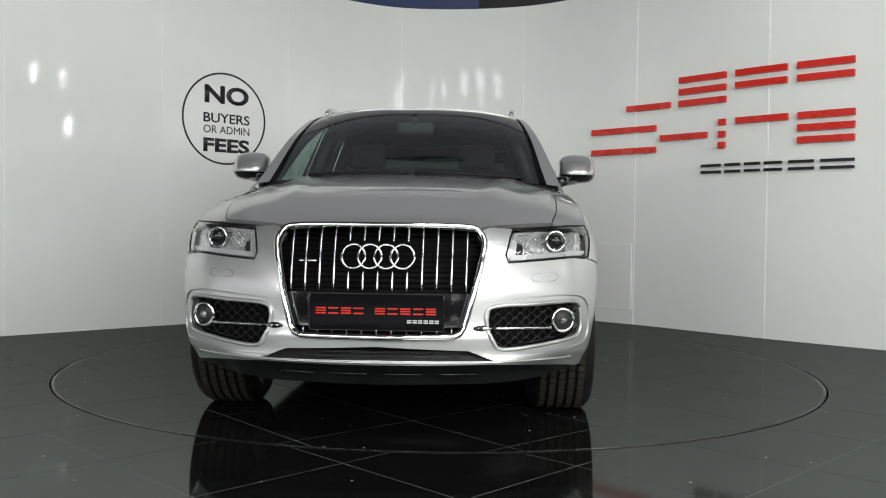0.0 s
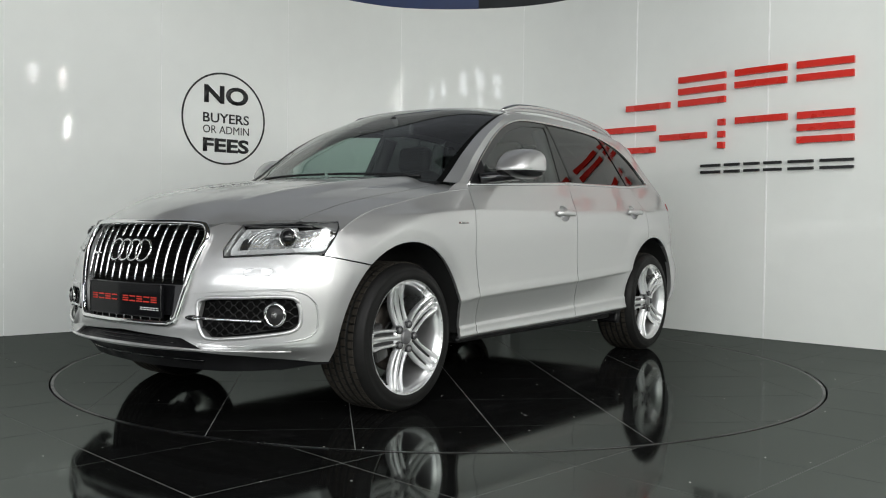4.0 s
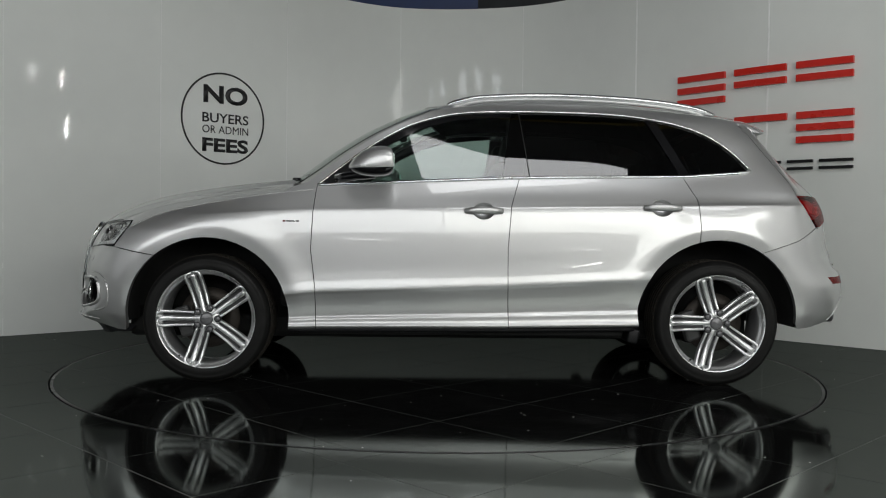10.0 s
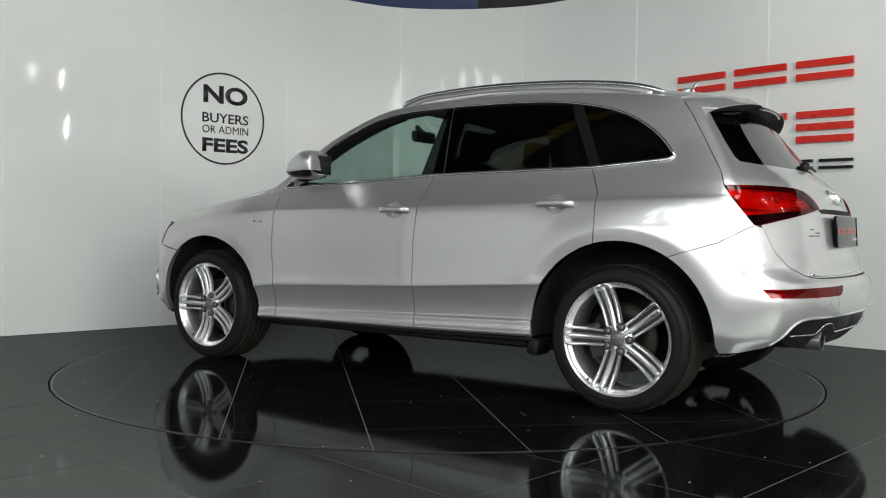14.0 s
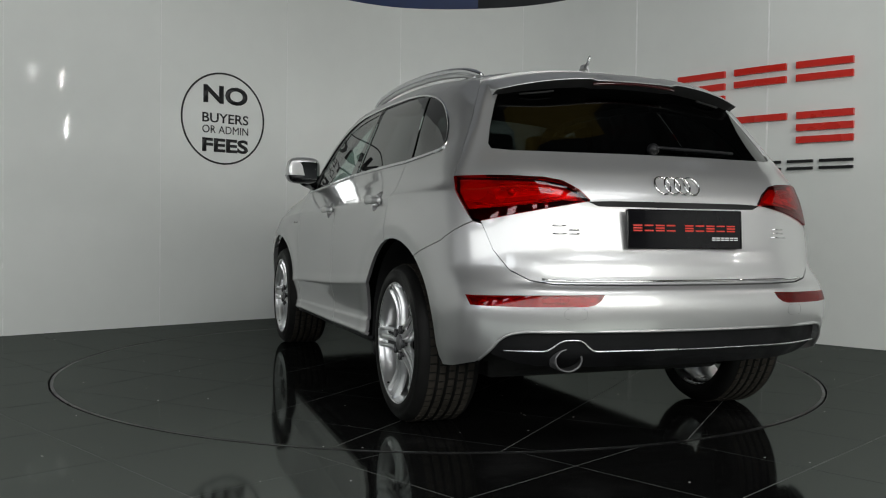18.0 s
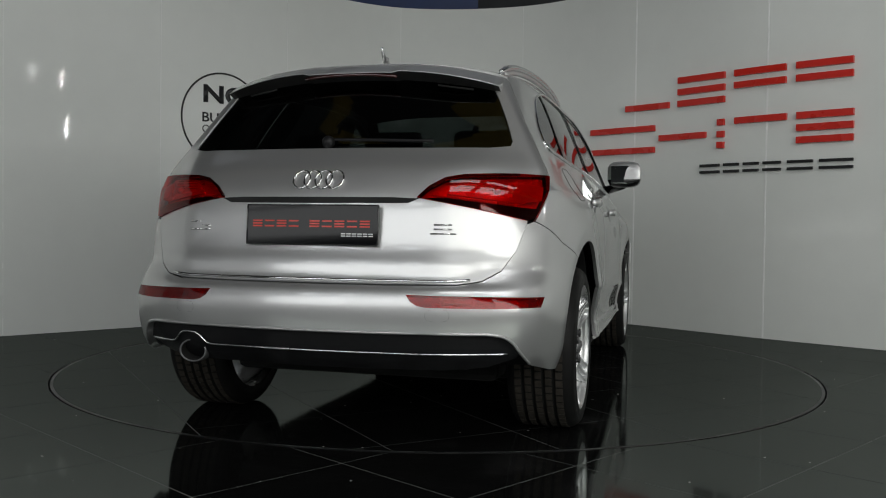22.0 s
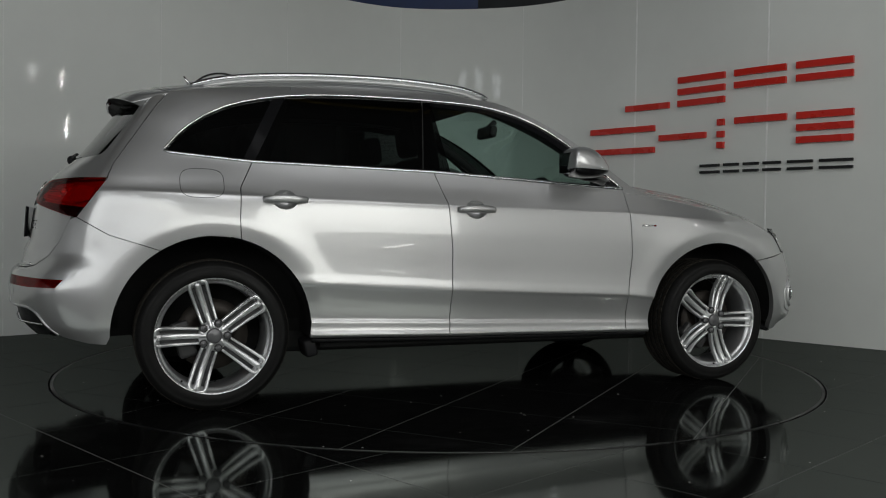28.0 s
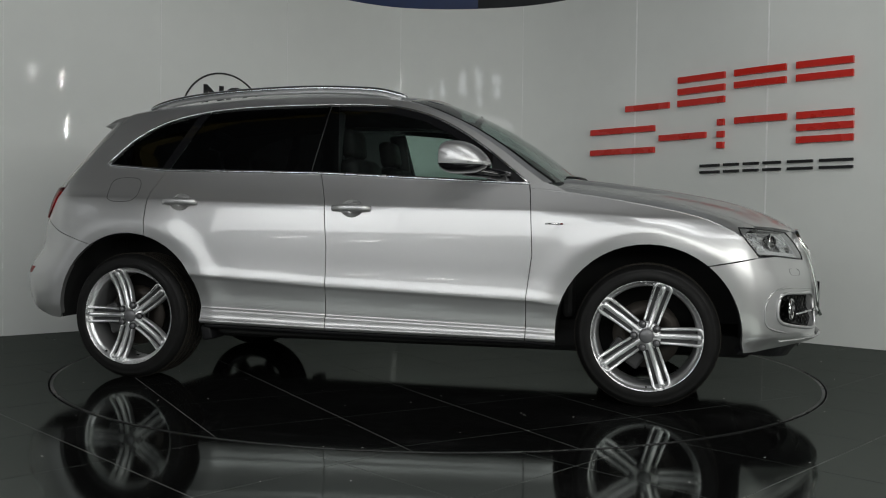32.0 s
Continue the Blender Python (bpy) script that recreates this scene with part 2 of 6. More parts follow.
def tiles(parent, angle, o0, o1, r, inside, keep, top):
    """Square tiles in rows turned by angle, cut at the ring."""
    c, s = math.cos(radians(angle)), math.sin(radians(angle))
    whole = None
    rest = bmesh.new()
    for i in range(-22, 22):
        for j in range(-22, 22):
            g = 0.002
            sq = [(o0 + (i + a) * PITCH + e * g, o1 + (j + b) * PITCH + f * g) for a, b, e, f in ((0, 0, 1, 1), (1, 0, -1, 1), (1, 1, -1, -1), (0, 1, 1, -1))]
            sq = [(c * x - s * y, s * x + c * y) for x, y in sq]
            mx, my = sum(p[0] for p in sq) / 4, sum(p[1] for p in sq) / 4
            near = keep(mx, my)
            if near == 0:
                continue
            for poly in cut_by_ring(sq, r, inside):
                if near == 2:
                    prism(rest, poly, top - 0.012, top)
                    continue
                full = len(poly) == 4 and all((math.hypot(*p) < r - 1e-3) if inside else (math.hypot(*p) > r + 1e-3) for p in poly)
                if full and whole is not None:
                    ob = new("floor_tile", whole)
                    ob.location = (mx, my, 0)
                    ob.parent = parent
                    continue
                bm = bmesh.new()
                prism(bm, [(x - mx, y - my) for x, y in poly], top - 0.012, top)
                ob = part("floor_tile", bm, M_TILE, parent, smooth=False)
                ob.location = (mx, my, 0)
                if full:
                    whole = ob.data
    return rest


def annulus(bm, r0, r1, z0, z1, n=160):
    rows = []
    for k in range(n):
        a = 2 * math.pi * k / n
        rows.append([bm.verts.new((r * math.cos(a), r * math.sin(a), z)) for r, z in ((r1, z0), (r1, z1), (r0, z1), (r0, z0))])
    for k in range(n):
        a, b = rows[k], rows[(k + 1) % n]
        for j in range(4):
            bm.faces.new((a[j], b[j], b[(j + 1) % 4], a[(j + 1) % 4]))
    bmesh.ops.recalc_face_normals(bm, faces=bm.faces)


floor = thing("floor", "dark polished porcelain tile floor with pale joints", "floor", kind="structure")
bm = bmesh.new()
prism(bm, [(-11, -13), (11, -13), (11, 9), (-11, 9)], -0.32, -0.30)
part("screed", bm, M_GROUT, floor, smooth=False)
# bed of the tiles with a round hole for the turntable
bm = bmesh.new()
n = 160
inner = [(RING + 0.011) * Vector((math.cos(2 * math.pi * k / n), math.sin(2 * math.pi * k / n))) for k in range(n)]
outer = [15.0 * p.normalized() for p in inner]
vi = [bm.verts.new((p.x, p.y, -0.0010)) for p in inner]
vo = [bm.verts.new((p.x, p.y, -0.0010)) for p in outer]
for k in range(n):
    j = (k + 1) % n
    bm.faces.new((vi[k], vo[k], vo[j], vi[j]))
part("grout_bed", bm, M_GROUT, floor, smooth=False)
bm = bmesh.new()
annulus(bm, RING + 0.0085, RING + 0.0115, -0.15, -0.0006)
part("pit_edge", bm, M_RIM, floor, "dark steel edge of the turntable pit", smooth=False)


def inside_booth(x, y):
    if y < -6.6 or abs(x) > 6.5 or math.hypot(x, y) < 1.8:
        return 0
    for i in range(len(JOINTS) - 1):
        (x0, y0), (x1, y1) = JOINTS[i], JOINTS[i + 1]
        if x0 <= x <= x1 and y > y0 + (y1 - y0) * (x - x0) / (x1 - x0) + 0.35:
            return 0
    return 1 if y > -4.2 and abs(x) < 3.9 else 2


# unseen pale slab, added to bounce light onto the car's lower body
bm = bmesh.new()
prism(bm, [(-11, -13), (11, -13), (11, -6.5), (-11, -6.5)], -0.2, 0.006)
part("concrete_apron", bm, M_BOUNCE, floor, "added pale floor beyond the tiles, unseen, bouncing light up", smooth=False)
rest = tiles(floor, -45.0, 2.065, -1.955, RING + 0.0112, False, inside_booth, 0.0)
part("outer_tiles", rest, M_TILE, floor, smooth=False)["kind"] = "stuff"

turntable = thing("turntable", "round tiled turntable set flush in the dark floor", "turntable")
bm = bmesh.new()
bmesh.ops.create_cone(bm, cap_ends=True, segments=160, radius1=RING - 0.018, radius2=RING - 0.018, depth=0.06)
bmesh.ops.translate(bm, vec=(0, 0, -0.0310), verts=bm.verts)
part("deck", bm, M_GROUT, turntable, smooth=False)
bm = bmesh.new()
annulus(bm, RING - 0.0175, RING - 0.002, -0.05, -0.0005)
part("edge_ring", bm, M_RIM, turntable, "dark steel rim", smooth=False)
tiles(turntable, 43.5, 0.0, 0.0, RING - 0.018, True, lambda x, y: 1 if math.hypot(x, y) < RING + 0.5 else 0, 0.0).free()


# ---- signs on the wall ----
def wall_pose(i, f, z, off=0.0):
    """Pose with x along the wall, y up, z out of the wall."""
    p, nn, d = on_wall(i, f)
    m = Matrix(((d.x, 0, nn.x, p.x + nn.x * off), (d.y, 0, nn.y, p.y + nn.y * off), (0, 1, 0, z), (0, 0, 0, 1)))
    return m


def bent_bar(bm, i, s0, s1, z0, z1, depth, off=0.006, slant=0.0):
    """A bar that follows the wall from metre s0 to s1 of panel i on, between two heights."""
    n = 4
    rows = []
    for k in range(n + 1):
        s = s0 + (s1 - s0) * k / n
        j = i
        L = lambda q: (Vector(JOINTS[q + 1]) - Vector(JOINTS[q])).length
        while s > L(j):
            s -= L(j)
            j += 1
        p, nn, d = on_wall(j, s / L(j))
        a, b = p + nn * off, p + nn * (off + depth)
        rows.append([bm.verts.new((a.x, a.y, z0)), bm.verts.new((b.x, b.y, z0)), bm.verts.new((b.x, b.y, z1)), bm.verts.new((a.x, a.y, z1))])
    for a, b in zip(rows, rows[1:]):
        for j in range(4):
            bm.faces.new((a[j], b[j], b[(j + 1) % 4], a[(j + 1) % 4]))
    bm.faces.new(rows[0])
    bm.faces.new(rows[-1][::-1])
    bmesh.ops.recalc_face_normals(bm, faces=bm.faces)


sign = thing("wall_sign", "raised red and black acrylic bars on the white wall", "sign")
sign.location = (0, 0, 0)
# start and end along the wall from joint 7, and the heights of its bars
UPPER = [(1.16, 1.60, (1.93,)), (1.69, 2.13, (1.93, 2.03, 2.13)), (2.22, 2.66, (2.03, 2.13)), (2.74, 3.18, (2.03, 2.13))]
LOWER = [(0.79, 1.46, (1.55, 1.74)), (1.51, 1.96, (1.645,)), (2.07, 2.13, (1.55, 1.64, 1.74)), (2.23, 2.67, (1.74,)), (2.75, 3.19, (1.55, 1.645, 1.74))]
for row in (UPPER, LOWER):
    for s0, s1, zs in row:
        for z in zs:
            bm = bmesh.new()
            bent_bar(bm, 7, s0, s1, z, z + 0.052, 0.03)
            part("red_bar", bm, M_RED, sign, smooth=False)
for k, (s0, s1) in enumerate([(1.91, 2.09), (2.13, 2.27), (2.31, 2.45), (2.49, 2.63), (2.68, 2.88), (2.93, 3.19)]):
    for z in (1.345, 1.400):
        bm = bmesh.new()
        bent_bar(bm, 7, s0, s1, z, z + 0.022, 0.02)
        part("black_bar", bm, M_BLACKSIGN, sign, smooth=False)

decal = thing("wall_notice", "black vinyl ring with bold capitals on the white wall", "sign")
L4 = 1.219
CX, CZ, RR = 0.582 / L4, 1.797, 0.405
bm = bmesh.new()
rows = []
for k in range(96):
    a = 2 * math.pi * k / 96
    row = []
    for r in (RR - 0.016, RR):
        p, nn, d = on_wall(4, CX + r * math.cos(a) / L4)
        for off in (0.001, 0.0035):
            q = p + nn * off
            row.append(bm.verts.new((q.x, q.y, CZ + r * math.sin(a))))
    rows.append(row)
for k in range(96):
    a, b = rows[k], rows[(k + 1) % 96]
    for i, j in ((0, 1), (1, 3), (3, 2), (2, 0)):
        bm.faces.new((a[i], a[j], b[j], b[i]))
bmesh.ops.recalc_face_normals(bm, faces=bm.faces)
part("ring", bm, M_BLACKSIGN, decal, smooth=False)


def letters(name, text, pose_m, width, height, material, parent, depth=0.001, bold=0.0):
    """Capitals of the built-in font, fitted to a width and height, as a mesh."""
    cu = bpy.data.curves.new(name, "FONT")
    cu.body, cu.size, cu.offset, cu.extrude, cu.resolution_u = text, 1.0, bold, 0.0, 4
    cu.align_x = "CENTER"
    tmp = bpy.data.objects.new(name, cu)
    scene.collection.objects.link(tmp)
    dg = bpy.context.evaluated_depsgraph_get()
    me = bpy.data.meshes.new_from_object(tmp.evaluated_get(dg))
    bpy.data.objects.remove(tmp)
    co = np.array([v.co[:] for v in me.vertices])
    lo, hi = co.min(0), co.max(0)
    for v in me.vertices:
        v.co = ((v.co.x - (lo[0] + hi[0]) / 2) / (hi[0] - lo[0]) * width, (v.co.y - lo[1]) / (hi[1] - lo[1]) * height, 0)
    bm = bmesh.new()
    bm.from_mesh(me)
    r = bmesh.ops.extrude_face_region(bm, geom=bm.faces[:])
    bmesh.ops.translate(bm, vec=(0, 0, depth), verts=[v for v in r["geom"] if isinstance(v, bmesh.types.BMVert)])
    bmesh.ops.recalc_face_normals(bm, faces=bm.faces)
    bmesh.ops.transform(bm, matrix=pose_m, verts=bm.verts)
    return part(name, bm, material, parent, smooth=False)


for text, z0, z1, w, bold in (("NO", 1.925, 2.085, 0.43, 0.035), ("BUYERS", 1.757, 1.842, 0.448, 0.012), ("OR ADMIN", 1.664, 1.732, 0.448, 0.0), ("FEES", 1.500, 1.622, 0.448, 0.035)):
    letters("lettering", text, wall_pose(4, 0.601 / L4, z0, 0.0035), w, z1 - z0, M_BLACKSIGN, decal, 0.002, bold)

# small access hatch low in the wall
hatch = thing("access_hatch", "small flush white access panel in the wall", "hatch")
bm = bmesh.new()
bent_bar(bm, 7, 0.80, 1.215, 0.145, 0.735, 0.006, 0.001)
part("cover", bm, M_WALL, hatch, smooth=False)
for s0, s1, z0, z1 in ((0.794, 0.800, 0.139, 0.741), (1.215, 1.221, 0.139, 0.741), (0.800, 1.215, 0.139, 0.145), (0.800, 1.215, 0.735, 0.741)):
    bm = bmesh.new()
    bent_bar(bm, 7, s0, s1, z0, z1, 0.009, 0.001)
    part("hatch_edge", bm, M_JOINT, hatch, smooth=False)

# ---- the unit round the booth ----
shell = thing("wall_unit", "pale walls of the industrial unit round the booth", "wall", kind="structure")
for cx, cy, sx, sy in ((0, 6.9, 18.2, 0.2), (-9.2, (GATE[0] - 8.8) / 2, 0.2, GATE[0] + 8.8), (-9.2, (GATE[1] + 7.0) / 2, 0.2, 7.0 - GATE[1]), (9.2, -0.9, 0.2, 15.8)):
    bm = bmesh.new()
    box(bm, cx, cy, 1.5, sx, sy, 3.0)
    part("lower_wall", bm, M_UNIT, shell, smooth=False)
gate_way = thing("door_1", "wide open gateway to daylight in the unit wall", "doorway", kind="structure")
for y in (GATE[0], GATE[1]):
    bm = bmesh.new()
    box(bm, -9.08, y, 1.5, 0.06, 0.08, 3.0, bevel=0.005)
    part("door_frame", bm, M_DARK, gate_way, smooth=False)
for cx, cy, sx, sy in ((0, 6.9, 18.2, 0.2), (-9.2, -0.9, 0.2, 15.8), (9.2, -0.9, 0.2, 15.8)):
    # unseen far wall made pale above 4.4 m, to brighten the bonnet's reflection
    for z0, z1, m in ((3.0, 4.4, M_ROOF), (4.4, 7.1, M_UNIT if cy > 6 else M_ROOF)):
        bm = bmesh.new()
        box(bm, cx, cy, (z0 + z1) / 2, sx, sy, z1 - z0)
        part("upper_wall", bm, m, shell, smooth=False)
edges = [-9.1] + sorted(e for d in OPENINGS for e in d[:2]) + [9.1]
for x0, x1, z0, z1 in [(-9.1, 9.1, 0.0, SILL)] + [(edges[k], edges[k + 1], SILL, 7.1) for k in range(0, len(edges), 2)] + [(d[0], d[1], d[3], 7.1) for d in OPENINGS]:
    bm = bmesh.new()
    box(bm, (x0 + x1) / 2, BACK_Y - 0.1, (z0 + z1) / 2, x1 - x0, 0.2, z1 - z0)
    part("back_wall", bm, M_ROOF, shell, smooth=False)
for k, (x0, x1, z0, z1, watts) in enumerate(OPENINGS):
    d = thing("window_%d" % (k + 1), "long glazed opening high in the unit wall", "window", kind="structure")
    for cz in (z0 + 0.02, z0 + 0.45, z1 - 0.02):
        bm = bmesh.new()
        box(bm, (x0 + x1) / 2, BACK_Y + 0.02, cz, x1 - x0, 0.03, 0.03, bevel=0.004)
        part("window_frame", bm, M_DARK, d, smooth=False)
bm = bmesh.new()
(a0, a1, y0, y1), (b0, b1, _, _) = SKYLIGHTS
for x0, x1, ya, yb in ((-9.3, a0, -9.3, 7.1), (b1, 9.3, -9.3, 7.1), (a0, b1, -9.3, y0), (a0, b1, y1, 7.1), (a1, b0, y0, y1)):
    box(bm, (x0 + x1) / 2, (ya + yb) / 2, 7.18, x1 - x0, yb - ya, 0.2)
box(bm, (a0 + b1) / 2, (y0 + y1) / 2, 7.36, b1 - a0 + 0.4, y1 - y0 + 0.4, 0.16)
roof = mesh_ob("ceiling", bm, M_ROOF)
tagged(roof, "dark sheet roof of the unit", "ceiling", kind="structure")
# glowing sheets added under the closed roof to brighten the bonnet
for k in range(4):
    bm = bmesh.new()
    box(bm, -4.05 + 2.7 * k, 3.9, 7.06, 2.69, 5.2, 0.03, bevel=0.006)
    tagged(mesh_ob("rooflight", bm, M_FILL), "added dim glowing fill sheet under the roof", "rooflight", group="rooflights", kind="structure")
for y, z, x0, x1, m in ((4.6, 3.5, -9.0, 0.4, M_BLUE), (-2.0, 5.2, -9.0, 9.0, M_YELLOW), (-5.0, 5.2, -9.0, 9.0, M_YELLOW)):
    beam = thing("roof_beam", "painted steel beam under the roof", "beam", group="roof beams")
    bm = bmesh.new()
    box(bm, (x0 + x1) / 2, y, z, x1 - x0, 0.02, 0.4)
    part("web", bm, m, beam, smooth=False)
    for dz in (-0.21, 0.21):
        bm = bmesh.new()
        box(bm, (x0 + x1) / 2, y, z + dz, x1 - x0, 0.2, 0.02)
        part("flange", bm, m, beam, smooth=False)
for place, target, sx, sy, watts in LAMPS:
    m = look(place, target)
    f = thing("clip_lamp", "slim white lamp hung beside the booth", "lamp", group="lamps beside the booth", at=m)
    bm = bmesh.new()
    box(bm, 0, 0, 0.05, sx + 0.04, sy + 0.04, 0.06, bevel=0.01)
    part("housing", bm, M_DARK, f, smooth=False)
    bm = bmesh.new()
    box(bm, 0, 0, 0.012, sx, sy, 0.006)
    part("diffuser", bm, M_TUBE, f, smooth=False)
    a = Vector((0, 0, 0.085))
    b = m.inverted() @ (m @ a + Vector((0, 0, 7.0 - place[2])))
    bm = bmesh.new()
    bmesh.ops.create_cone(bm, cap_ends=True, segments=8, radius1=0.004, radius2=0.004, depth=(b - a).length)
    bmesh.ops.transform(bm, matrix=Matrix.Translation((a + b) / 2) @ (b - a).to_track_quat("Z", "Y").to_matrix().to_4x4(), verts=bm.verts)
    part("hanging_wire", bm, M_DARK, f, smooth=False)
# unseen strips in place of far ceiling tubes, added for dashes in the doors
for x, z, w in ((-6.2, 1.32, 0.7), (-4.6, 1.16, 0.6), (-3.3, 1.34, 0.5), (-0.9, 1.18, 0.5), (0.7, 1.35, 0.6), (2.3, 1.16, 0.5), (3.3, 1.33, 0.4), (6.3, 1.22, 0.7)):
    f = thing("strip_light", "added slim white strip on the unit wall, for dashes in the paint", "lamp", group="strip lights on the unit wall", at=Matrix.Translation((x, BACK_Y, z)))
    bm = bmesh.new()
    box(bm, 0, 0.02, 0, w + 0.04, 0.04, 0.06, bevel=0.008)
    part("housing", bm, M_DARK, f, smooth=False)
    bm = bmesh.new()
    box(bm, 0, 0.045, 0, w, 0.012, 0.022, bevel=0.004)
    part("diffuser", bm, M_TUBE, f, smooth=False)
for x, z, w, h, turn in ((0.6, 4.02, 0.36, 0.34, -12), (-0.6, 4.15, 0.40, 0.40, -10), (-2.5, 4.34, 0.62, 0.52, -8), (-4.0, 4.48, 0.72, 0.46, -5), (-5.8, 4.62, 1.0, 0.26, 6), (-5.9, 4.28, 0.8, 0.22, 4), (-4.1, 4.0, 0.5, 0.2, 0)):
    bm = bmesh.new()
    box(bm, 0, 0, 0, w, 0.04, h, Matrix.Translation((x, -8.67, z)) @ Matrix.Rotation(radians(turn), 4, "Y"))
    tagged(mesh_ob("window_high", bm, M_SKY), "bright pane of a high window in the unit wall", "window", group="high windows", kind="structure")


# ---- car materials ----
def paint():
    m, t, b = nodes("silver_metallic_paint")
    co = t.nodes.new("ShaderNodeTexCoord")
    fl = put(t, "ShaderNodeTexVoronoi", Scale=1400.0)
    t.links.new(co.outputs["Object"], fl.inputs["Vector"])
    mr = t.nodes.new("ShaderNodeMapRange")
    mr.inputs["To Min"].default_value, mr.inputs["To Max"].default_value = 0.985, 1.015
    t.links.new(fl.outputs["Color"], mr.inputs["Value"])
    dirt = put(t, "ShaderNodeTexNoise", Scale=3.0, Detail=5.0)
    t.links.new(co.outputs["Object"], dirt.inputs["Vector"])
    dr = t.nodes.new("ShaderNodeMapRange")
    dr.inputs["To Min"].default_value, dr.inputs["To Max"].default_value = 0.27, 0.32
    t.links.new(dirt.outputs["Fac"], dr.inputs["Value"])
    t.links.new(dr.outputs[0], b.inputs["Roughness"])
    mul = t.nodes.new("ShaderNodeVectorMath")
    mul.operation = "SCALE"
    mul.inputs[0].default_value = (0.575, 0.576, 0.576)
    t.links.new(mr.outputs[0], mul.inputs["Scale"])
    t.links.new(mul.outputs[0], b.inputs["Base Color"])
    wide = t.nodes.new("ShaderNodeBsdfPrincipled")
    for q, metal, rough in ((b, 0.9, None), (wide, 0.80, 0.50)):
        q.inputs["Metallic"].default_value = metal
        q.inputs["Coat Weight"].default_value, q.inputs["Coat Roughness"].default_value, q.inputs["Coat IOR"].default_value = 1.0, 0.006, 1.6
        if rough:
            q.inputs["Roughness"].default_value = rough
    t.links.new(mul.outputs[0], wide.inputs["Base Color"])
    mix = t.nodes.new("ShaderNodeMixShader")
    mix.inputs[0].default_value = 0.56
    t.links.new(b.outputs[0], mix.inputs[1])
    t.links.new(wide.outputs[0], mix.inputs[2])
    t.links.new(mix.outputs[0], t.nodes["Material Output"].inputs[0])
    return m


M_PAINT = paint()
M_BLACK = mat("black_plastic", (0.008, 0.008, 0.009), 0.5, 0, 0.25, 60, 0.0004, 600, spec=0.25)
M_COMB = mat("gloss_black_mesh", (0.010, 0.010, 0.010), 0.25, 0, 0.2, 60, spec=0.35)
M_MESH = mat("black_grille_mesh", (0.003, 0.003, 0.003), 0.5, 0, 0.2, 60, spec=0.05)
M_GLOSSBLACK = mat("gloss_black_trim", (0.008, 0.008, 0.009), 0.08, 0, 0.1, 20, coat=0.15)
M_CHROME = mat("chrome", (0.80, 0.80, 0.80), 0.07, 1.0, 0.03, 20)
M_SATIN = mat("satin_aluminium", (0.70, 0.71, 0.72), 0.22, 1.0, 0.04, 30)
M_ALLOY = mat("silver_alloy", (0.76, 0.765, 0.77), 0.33, 0.88, 0.05, 25, coat=0.4)
M_TYRE = mat("tyre_rubber", (0.0065, 0.0064, 0.0062), 0.55, 0, 0.3, 30, 0.0006, 250, spec=0.2)
M_TREAD = mat("dusty_tread", (0.031, 0.027, 0.022), 0.85, 0, 0.5, 25, 0.001, 200, spec=0.2)
M_IRON = mat("worn_brake_iron", (0.030, 0.025, 0.021), 0.5, 0.6, 0.4, 18)
M_CAL = mat("grey_caliper", (0.05, 0.05, 0.05), 0.5, 0.5, 0.2, 20)
M_GLASS = glassy("clear_car_glass", (0.55, 0.66, 0.62))
M_PRIV = glassy("privacy_glass", (0.045, 0.05, 0.05), gain=0.95)
M_LENS = glassy("clear_lamp_lens", (0.93, 0.94, 0.94))
M_REDLENS = mat("red_lamp_lens", (0.10, 0.003, 0.002), 0.05, 0, 0.5, 24, 0.0015, 60, spec=0.4)
M_DEEPRED = mat("dark_red_lens", (0.03, 0.003, 0.003), 0.06, 0, 0.2, 30, coat=1.0)
M_CLEARRED = mat("pale_lamp_insert", (0.13, 0.03, 0.025), 0.1, 0.3, 0.2, 30, coat=1.0)
M_PLATE = mat("black_acrylic_plate", (0.006, 0.006, 0.007), 0.04, 0, 0.1, 20, spec=0.2)
M_PLATERED = mat("red_plate_print", (0.60, 0.03, 0.015), 0.3, 0, 0.03, 20)
M_WHITEPRINT = mat("white_plate_print", (0.75, 0.75, 0.75), 0.3, 0, 0.03, 20)
M_SEAT = mat("black_leather", (0.012, 0.0115, 0.0115), 0.6, 0, 0.2, 40, 0.0006, 300, spec=0.2)
M_CABIN = mat("dark_cabin_plastic", (0.016, 0.016, 0.017), 0.55, 0, 0.15, 40, 0.0004, 400)
M_LINER = mat("dark_headlining", (0.035, 0.035, 0.034), 0.9, 0, 0.1, 60)
M_MIRROR = mat("mirror_silvering", (0.85, 0.87, 0.87), 0.015, 1.0)
M_REFLECT = mat("lamp_reflector", (0.82, 0.83, 0.84), 0.16, 0.75, 0.10, 30, 0.004, 45)
M_FOGLENS = mat("fluted_fog_lens", (0.03, 0.03, 0.03), 0.12, 0.2, 0.3, 60, 0.003, 90, spec=0.2)
M_GUIDE = mat("white_light_guide", (0.66, 0.67, 0.68), 0.25, 0.5, 0.03, 30)
M_REDGLASS = glassy("red_lamp_glass", (0.78, 0.022, 0.016), 0.0, 0.45)
M_FACET = mat("faceted_lamp_chrome", (0.78, 0.78, 0.78), 0.28, 0.7, 0.1, 30, 0.006, 45)
M_DIMFACET = mat("dim_lamp_facet", (0.24, 0.24, 0.24), 0.22, 0.8, 0.3, 30, 0.006, 45)
# dark alloy copy with shade painted in, for grooves and bolt recesses
M_GROOVE = mat("groove_shade_alloy", (0.035, 0.035, 0.036), 0.5, 0.4, 0.2, 30)
